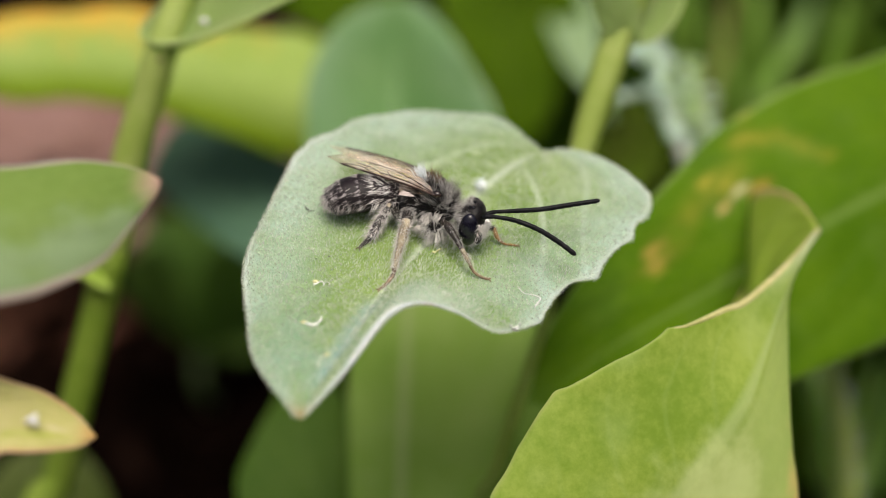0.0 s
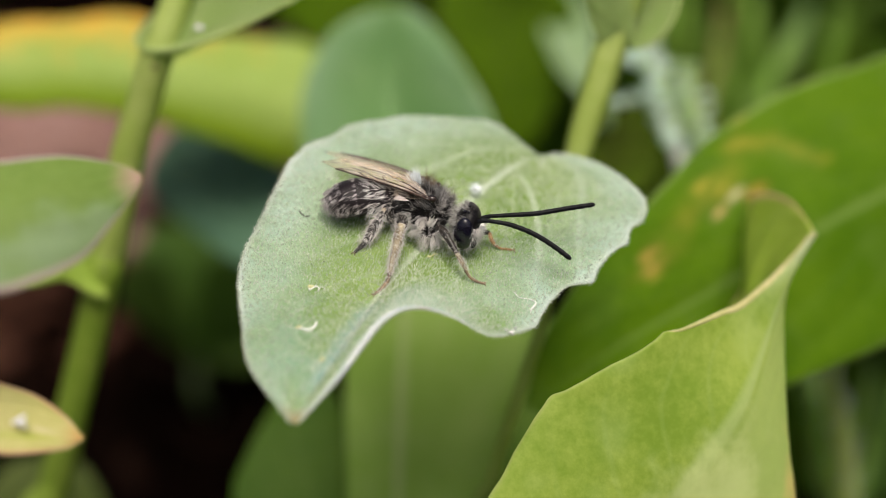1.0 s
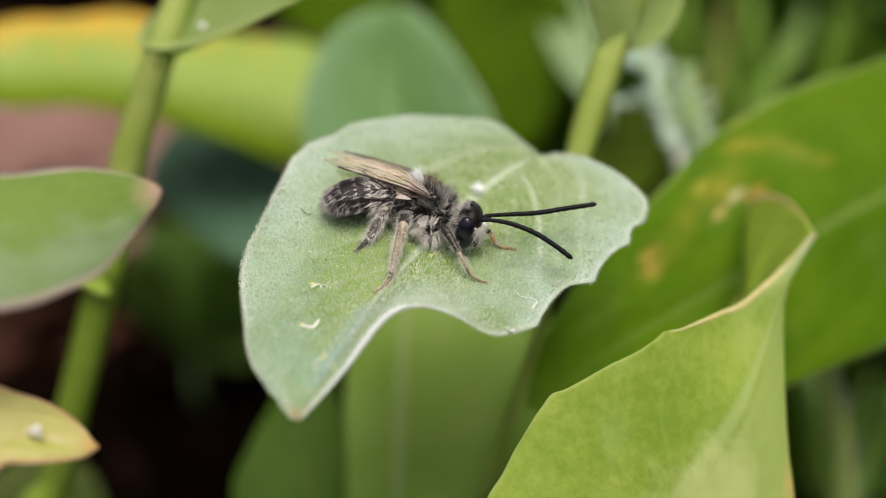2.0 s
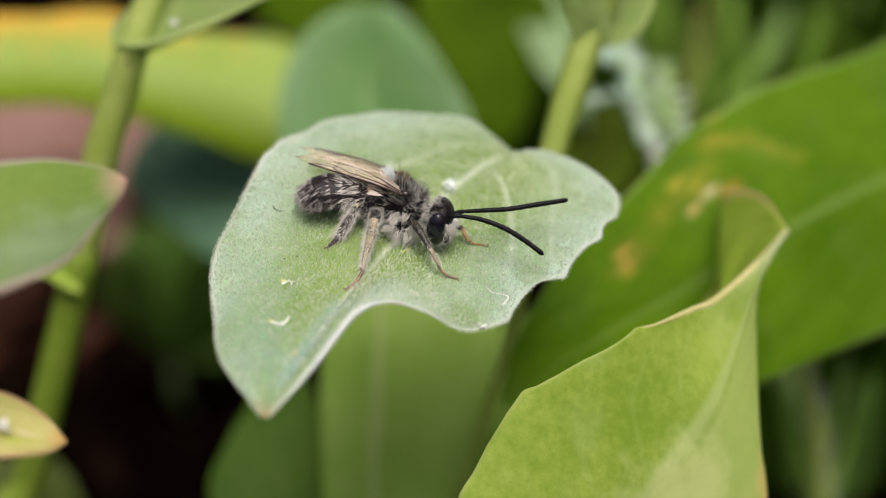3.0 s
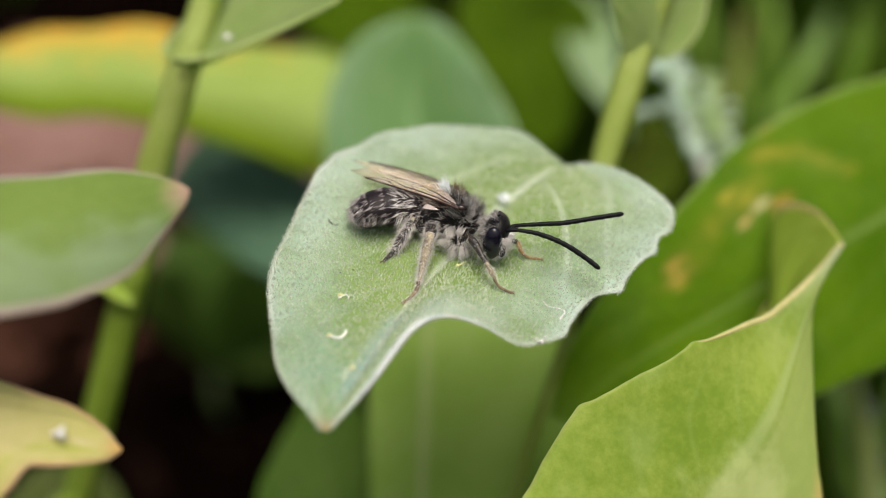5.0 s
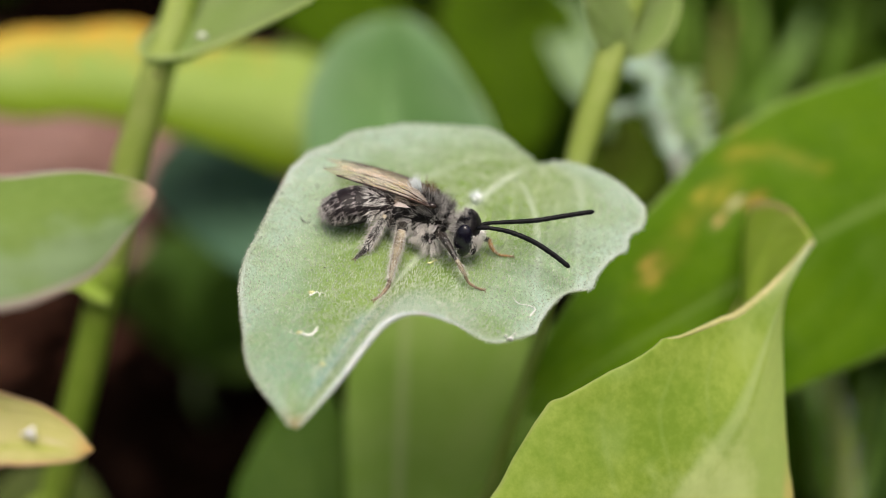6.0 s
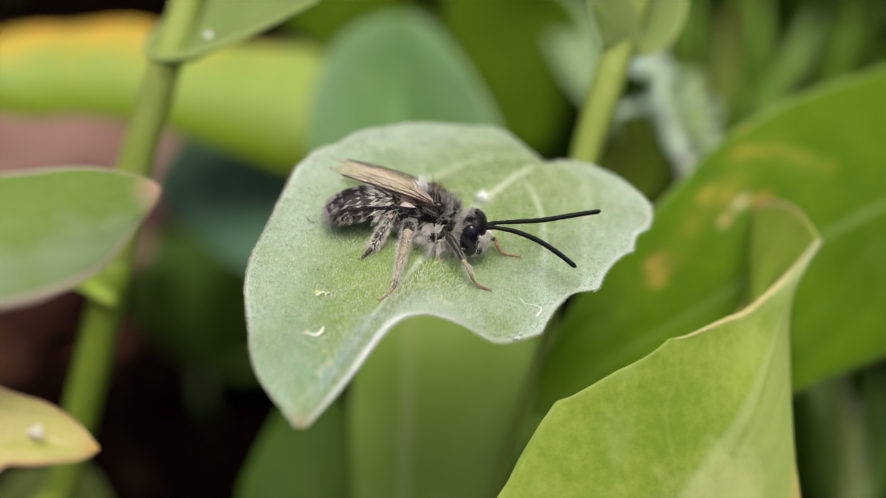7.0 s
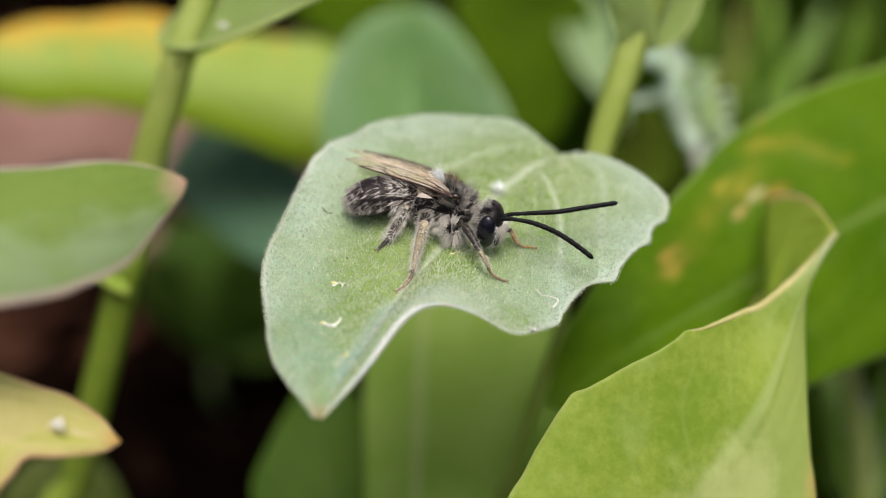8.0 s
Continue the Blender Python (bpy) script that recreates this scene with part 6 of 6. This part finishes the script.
    leg([(-2.16, 61.65, 109.71), (-2.14, 61.00, 109.76), (-2.18, 60.34, 109.79)], [0.36, 0.36, 0.34], [(-2.18, 60.37, 109.85), (-2.37, 59.60, 109.23), (-2.60, 58.92, 108.57), (-2.82, 58.20, 107.84)], [0.26, 0.3, 0.2, 0.12],
        [(-2.82, 58.20, 107.84), (-2.95, 57.79, 107.49), (-3.32, 57.26, 107.23), (-3.70, 56.91, 107.09)], [0.13, 0.12, 0.09, 0.08], (70, 300, 90, 0.34), tibia_mat=M_TIBIA, knee=False, tarsus_mat=M_TARSUS2, hair_mat=M_WHITEHAIR)
    leg([(-2.44, 61.86, 109.23), (-2.84, 61.76, 109.70), (-3.27, 61.65, 110.13)], [0.34, 0.33, 0.24], [(-3.27, 61.65, 110.13), (-3.81, 61.03, 109.38), (-4.39, 60.60, 108.54)], [0.2, 0.3, 0.25],
        [(-4.39, 60.60, 108.54), (-4.62, 60.40, 108.38), (-4.85, 60.17, 108.27), (-4.97, 60.02, 108.19)], [0.18, 0.15, 0.11, 0.08], (60, 200, 25, 0.42), tarsus_mat=M_LEGDARK, hair_mat=M_WHITEHAIR)
    leg([(0.33, 62.24, 108.25), (1.54, 61.98, 108.18), (2.58, 61.93, 108.52), (3.12, 61.74, 108.60)], [0.24, 0.26, 0.2, 0.13], [(3.12, 61.74, 108.60), (3.25, 61.45, 108.25), (3.46, 61.39, 107.93)], [0.12, 0.13, 0.1],
        [(3.46, 61.39, 107.93), (3.81, 61.39, 107.70), (4.19, 61.46, 107.62), (4.51, 61.47, 107.54)], [0.09, 0.075, 0.07, 0.06], (60, 20, 10, 0.25), tibia_mat=M_TARSUS, knee=False)
    leg([(-1.30, 62.91, 109.09), (-1.10, 63.69, 109.30), (-0.89, 64.34, 109.46)], [0.3, 0.3, 0.24], [(-0.89, 64.34, 109.46), (-0.68, 64.54, 109.20), (-0.54, 64.32, 108.99)], [0.2, 0.24, 0.18],
        [(-0.54, 64.32, 108.99), (-0.44, 64.27, 108.90), (-0.33, 64.13, 108.85), (-0.22, 64.01, 108.83)], [0.16, 0.13, 0.1, 0.08], (60, 90, 30, 0.3), tibia_mat=M_TIBIA)
    leg([(-2.45, 63.17, 109.16), (-2.99, 63.73, 109.37), (-3.42, 64.01, 109.47)], [0.3, 0.28, 0.22], [(-3.42, 64.01, 109.47), (-3.92, 63.91, 109.28), (-4.32, 63.52, 109.17)], [0.18, 0.24, 0.18],
        [(-4.32, 63.52, 109.17), (-4.49, 63.38, 109.12), (-4.66, 63.26, 109.10), (-4.79, 63.13, 109.08)], [0.17, 0.14, 0.1, 0.08], (60, 120, 30, 0.32), tarsus_mat=M_LEGDARK)
    return root, feelers, plates, Vector(T[45]).normalized()


M_TEGULA = plain("dark_brown_tegula", (0.008, 0.005, 0.005), (0.03, 0.018, 0.015), 1500, 0.22)
M_ROOT = plain("pale_wing_root", (0.26, 0.21, 0.19), (0.52, 0.45, 0.42), 1500, 0.35)
M_TIBIA = plain("dusty_brown_tibia", (0.13, 0.1, 0.06), (0.48, 0.41, 0.28), 1200, 0.5, bump=0.2)


def tube_in(name, parent, centre, points, radii, material, label=""):
    return part(name, tube_mesh(name, points, radii, material, Vector(centre) * MM, n=12, sides=12), parent, label)


# ---- scraps on the leaf ----
FLAKE = ((-1.5, 0.0, -0.3), (0.9, -0.3, -1.2), (1.2, 0.0, 1.3), (-0.3, -0.9, 0.6), (0.0, 0.8, -0.3), (0.6, -0.7, -0.3))


def scraps():
    S, N = LEAF["S"], LEAF["N"]
    flat, nf = S.reshape(-1, 3), N.reshape(-1, 3)

    def seat(p, lift=0.2):
        """The nearest place on the leaf's upper face along the line of the point."""
        k = np.argmin(((flat - np.array(p)) ** 2).sum(1))
        return flat[k] + nf[k] * lift, nf[k]

    def thread(name, pts, rad, material, label, cat, bead=None):
        P = [seat(p, 0.13 + 0.05 * (i % 2))[0] for i, p in enumerate(pts)]
        base = P[0]
        if bead:
            root = thing(name, base, label, cat)
            part("filament", tube_mesh("filament", P, rad, material, base * MM, n=20, sides=8), root)
            h = part("anther", lump_mesh("anther", bead, M_ANTHER, 3, (1.3, 0.8, 0.7)), root)
            h.location = (0, 0, 0.08 * MM)
            return root
        ob = new(name, tube_mesh(name, P, rad, material, base * MM, n=20, sides=8))
        ob.location = Vector(base) * MM
        return tagged(ob, label, cat)

    thread("flower_scrap", [(-7.86, 54.02, 106.52), (-7.54, 53.99, 106.47), (-7.17, 53.99, 106.47), (-6.90, 54.23, 106.50), (-6.84, 54.64, 106.62)], [0.05, 0.06, 0.075, 0.075, 0.04], M_WHITE, "curled white filament with a yellow end lying on the leaf", "flower scrap", 0.13)
    thread("flower_scrap", [(-7.3, 57.3, 107.18), (-7.4, 57.05, 107.12), (-7.15, 57.45, 107.22), (-6.95, 57.15, 107.15), (-6.8, 57.0, 107.11), (-6.7, 57.3, 107.2), (-6.4, 57.2, 107.18)], [0.05, 0.03, 0.06, 0.03, 0.05, 0.03, 0.02], M_WHITE, "small pale yellow and white crumpled scrap lying on the leaf", "flower scrap", 0.15)
    thread("flower_scrap", [(4.45, 57.8, 106.5), (4.7, 57.3, 106.4), (5.15, 57.4, 106.3), (5.62, 57.05, 106.2), (5.5, 56.7, 106.12), (5.2, 56.5, 106.1)], [0.025, 0.03, 0.03, 0.04, 0.055, 0.06], M_WHITE, "thin curled white thread lying on the leaf", "flower scrap")
    thread("flower_scrap", [(-6.35, 51.67, 105.92), (-6.52, 51.37, 105.76), (-6.76, 50.97, 105.66)], [0.06, 0.07, 0.05], M_SCRAP, "faded yellow and white scrap lying on the leaf", "flower scrap", 0.13)
    thread("flower_scrap", [(-0.56, 59.89, 107.63), (-0.42, 60.32, 107.82), (-0.12, 60.51, 107.95)], [0.035, 0.04, 0.03], M_ANTHER, "tiny yellow anther lying on the leaf under the bee", "flower scrap", 0.1)
    for p, r, m, name, lab in (((4.04, 54.5, 105.7), 0.19, M_WHITE, "white_crumb", "tiny white crumb hanging on the leaf rim"), ((4.36, 54.98, 105.76), 0.1, M_WHITE, "white_crumb", "tiny white crumb hanging on the leaf rim"), ((3.78, 54.7, 105.78), 0.11, M_WHITE, "white_crumb", "tiny white crumb hanging on the leaf rim"), ((5.3, 55.6, 105.84), 0.07, M_WHITE, "white_crumb", "tiny white crumb hanging on the leaf rim"),
                               ((-6.82, 59.35, 107.87), 0.06, M_SPECK, "dark_speck", "tiny dark speck on the leaf"), ((-7.43, 59.10, 107.82), 0.05, M_SPECK, "dark_speck", "tiny dark speck on the leaf")):
        q, nrm = seat(p, 0.2)
        ob = new(name, flake_mesh(name, [tuple(c * r for c in q) for q in FLAKE], m) if name == "white_crumb" else lump_mesh(name, r, m, int(r * 100), (1.2, 0.8, 0.7)))
        ob.location = Vector(q) * MM
        tagged(ob, lab, name.replace("_", " "))
    thread("dark_speck", [(-8.71, 63.32, 109.21), (-8.41, 63.06, 109.14), (-8.16, 62.90, 109.06), (-7.94, 62.76, 109.01)], [0.02, 0.045, 0.035, 0.015], M_SPECK, "thin dark splinter lying on the leaf", "speck")
    # fluff caught on the leaf behind the bee's head
    q, nrm = seat((1.8, 66.28, 109.09), 0.3)
    root = thing("white_fluff", q, "tuft of white fluff caught on the leaf", "fluff")
    core = part("core", flake_mesh("core", [tuple(c * 0.24 for c in q) for q in FLAKE], M_FLUFF), root)
    core.location = Vector((0.55, 0.1, 0.1)) * MM
    flake = part("flake", flake_mesh("flake", [(c[2] * 0.26, c[1] * 0.2, c[0] * 0.26) for c in FLAKE], M_FLUFF), root, "bright white angular flake")
    flake.location = Vector((0.75, -0.2, 0.2)) * MM
    r = np.random.default_rng(5)
    d = r.normal(size=(200, 3))
    d /= np.linalg.norm(d, axis=1, keepdims=True)
    part("fibres", hair_mesh("fibres", d * np.array([0.2, 0.15, 0.2]) + np.array([0.68, 0, 0.2]), d + np.array([0.3, 0, 0.4]), r.uniform(0.15, 0.5, 200), 0.01, M_FLUFF, seed=9, curl=0.7), root)



ground()
grass()
broad_grass()
back_plants()
right_plants()
left_plant()
near, near_leaf, near_yellow = near_plant()
bee_plant()
BEE, FEELERS, PLATES, TAILWARD = bee()
scraps()


def motions():
    """The wind stirs the two near leaves; the bee breathes and shifts its lower antenna a little."""
    def sway(ob, rows):
        at = ob.location.copy()
        walk(ob, [(t, Matrix.Translation(at + Vector((x, y, z)) * MM)) for t, x, y, z in rows])

    sway(near_leaf, [(0, 0.67, -0.30, -0.43), (0.5, 0.41, -0.00, -0.41), (1, 0.00, 0.00, 0.00), (1.5, 0.53, -0.22, -0.38), (1.7, 0.97, -0.67, -0.78), (2.8, 0.42, -0.11, -0.15), (3, 0.67, -0.13, -0.52), (3.5, 0.67, -0.36, -0.30), (4, 0.46, -0.19, -0.17), (4.5, 0.45, -0.11, -0.07), (4.7, 0.77, -0.28, -0.11), (5.8, 0.99, -0.78, 0.02), (6, 0.70, -0.68, -0.22), (6.5, 0.63, -0.52, -0.27), (7, 0.62, -0.56, -0.08), (7.5, 1.23, -1.04, -0.06), (8, 1.05, -0.65, -0.26)])
    sway(near_yellow, [(0, 0.39, -0.25, -0.11), (0.5, 0.26, 0.01, -0.34), (1, 0.00, 0.00, 0.00), (1.5, 0.42, -0.13, -0.19), (1.7, 0.78, -0.57, -0.59), (2.8, 0.28, -0.02, -0.21), (3, 0.61, -0.05, -0.57), (3.5, 0.46, -0.18, -0.27), (4, 0.30, -0.14, -0.25), (4.5, 0.22, -0.16, -0.17), (4.7, 0.31, -0.27, -0.08), (5.8, 0.67, -0.66, 0.07), (6, 0.54, -0.51, -0.12), (6.5, 0.62, -0.41, -0.28), (7, 0.51, -0.48, -0.08), (7.5, 0.72, -1.05, 0.13), (8, 0.72, -0.64, -0.15)])
    # the abdomen pumps in and out, plate by plate
    breath = [(0, 0.38), (0.3, 0.03), (0.5, 0.34), (0.8, 0.34), (1, 0.00), (1.3, 0.24), (1.5, 0.27), (1.7, 0.21), (1.9, 0.38), (2.1, 0.07), (2.3, 0.38), (2.5, 0.07), (2.65, 0.24), (2.8, 0.45), (3, 0.03), (3.2, 0.45), (3.5, 0.31), (3.7, 0.00), (4, 0.31), (4.2, 0.14), (4.5, 0.17), (4.7, 0.38), (4.9, 0.10), (5.1, 0.38), (5.3, 0.07), (5.5, 0.38), (5.8, 0.14), (6, 0.27), (6.2, 0.24), (6.5, 0.17), (6.6, 0.31), (6.8, 0.10), (7, 0.41), (7.2, 0.14), (7.4, 0.48), (7.6, 0.10), (7.8, 0.45), (8, 0.14)]
    for k, plate in enumerate(PLATES[1:], 1):
        home = plate.location.copy()
        walk(plate, [(t, Matrix.Translation(home + TAILWARD * (d * MM * k / 5))) for t, d in breath])
    at = FEELERS[1].location.copy()
    walk(FEELERS[1], [(t, Matrix.Translation(at) @ pose(0, 0, 0, 0, a, 0)) for t, a in ((0, 0), (1, 0.2), (2.8, 0.3), (4, 0.3), (4.7, 0.3), (6, 1.2), (7, 1.2), (8, 0.9))])


motions()
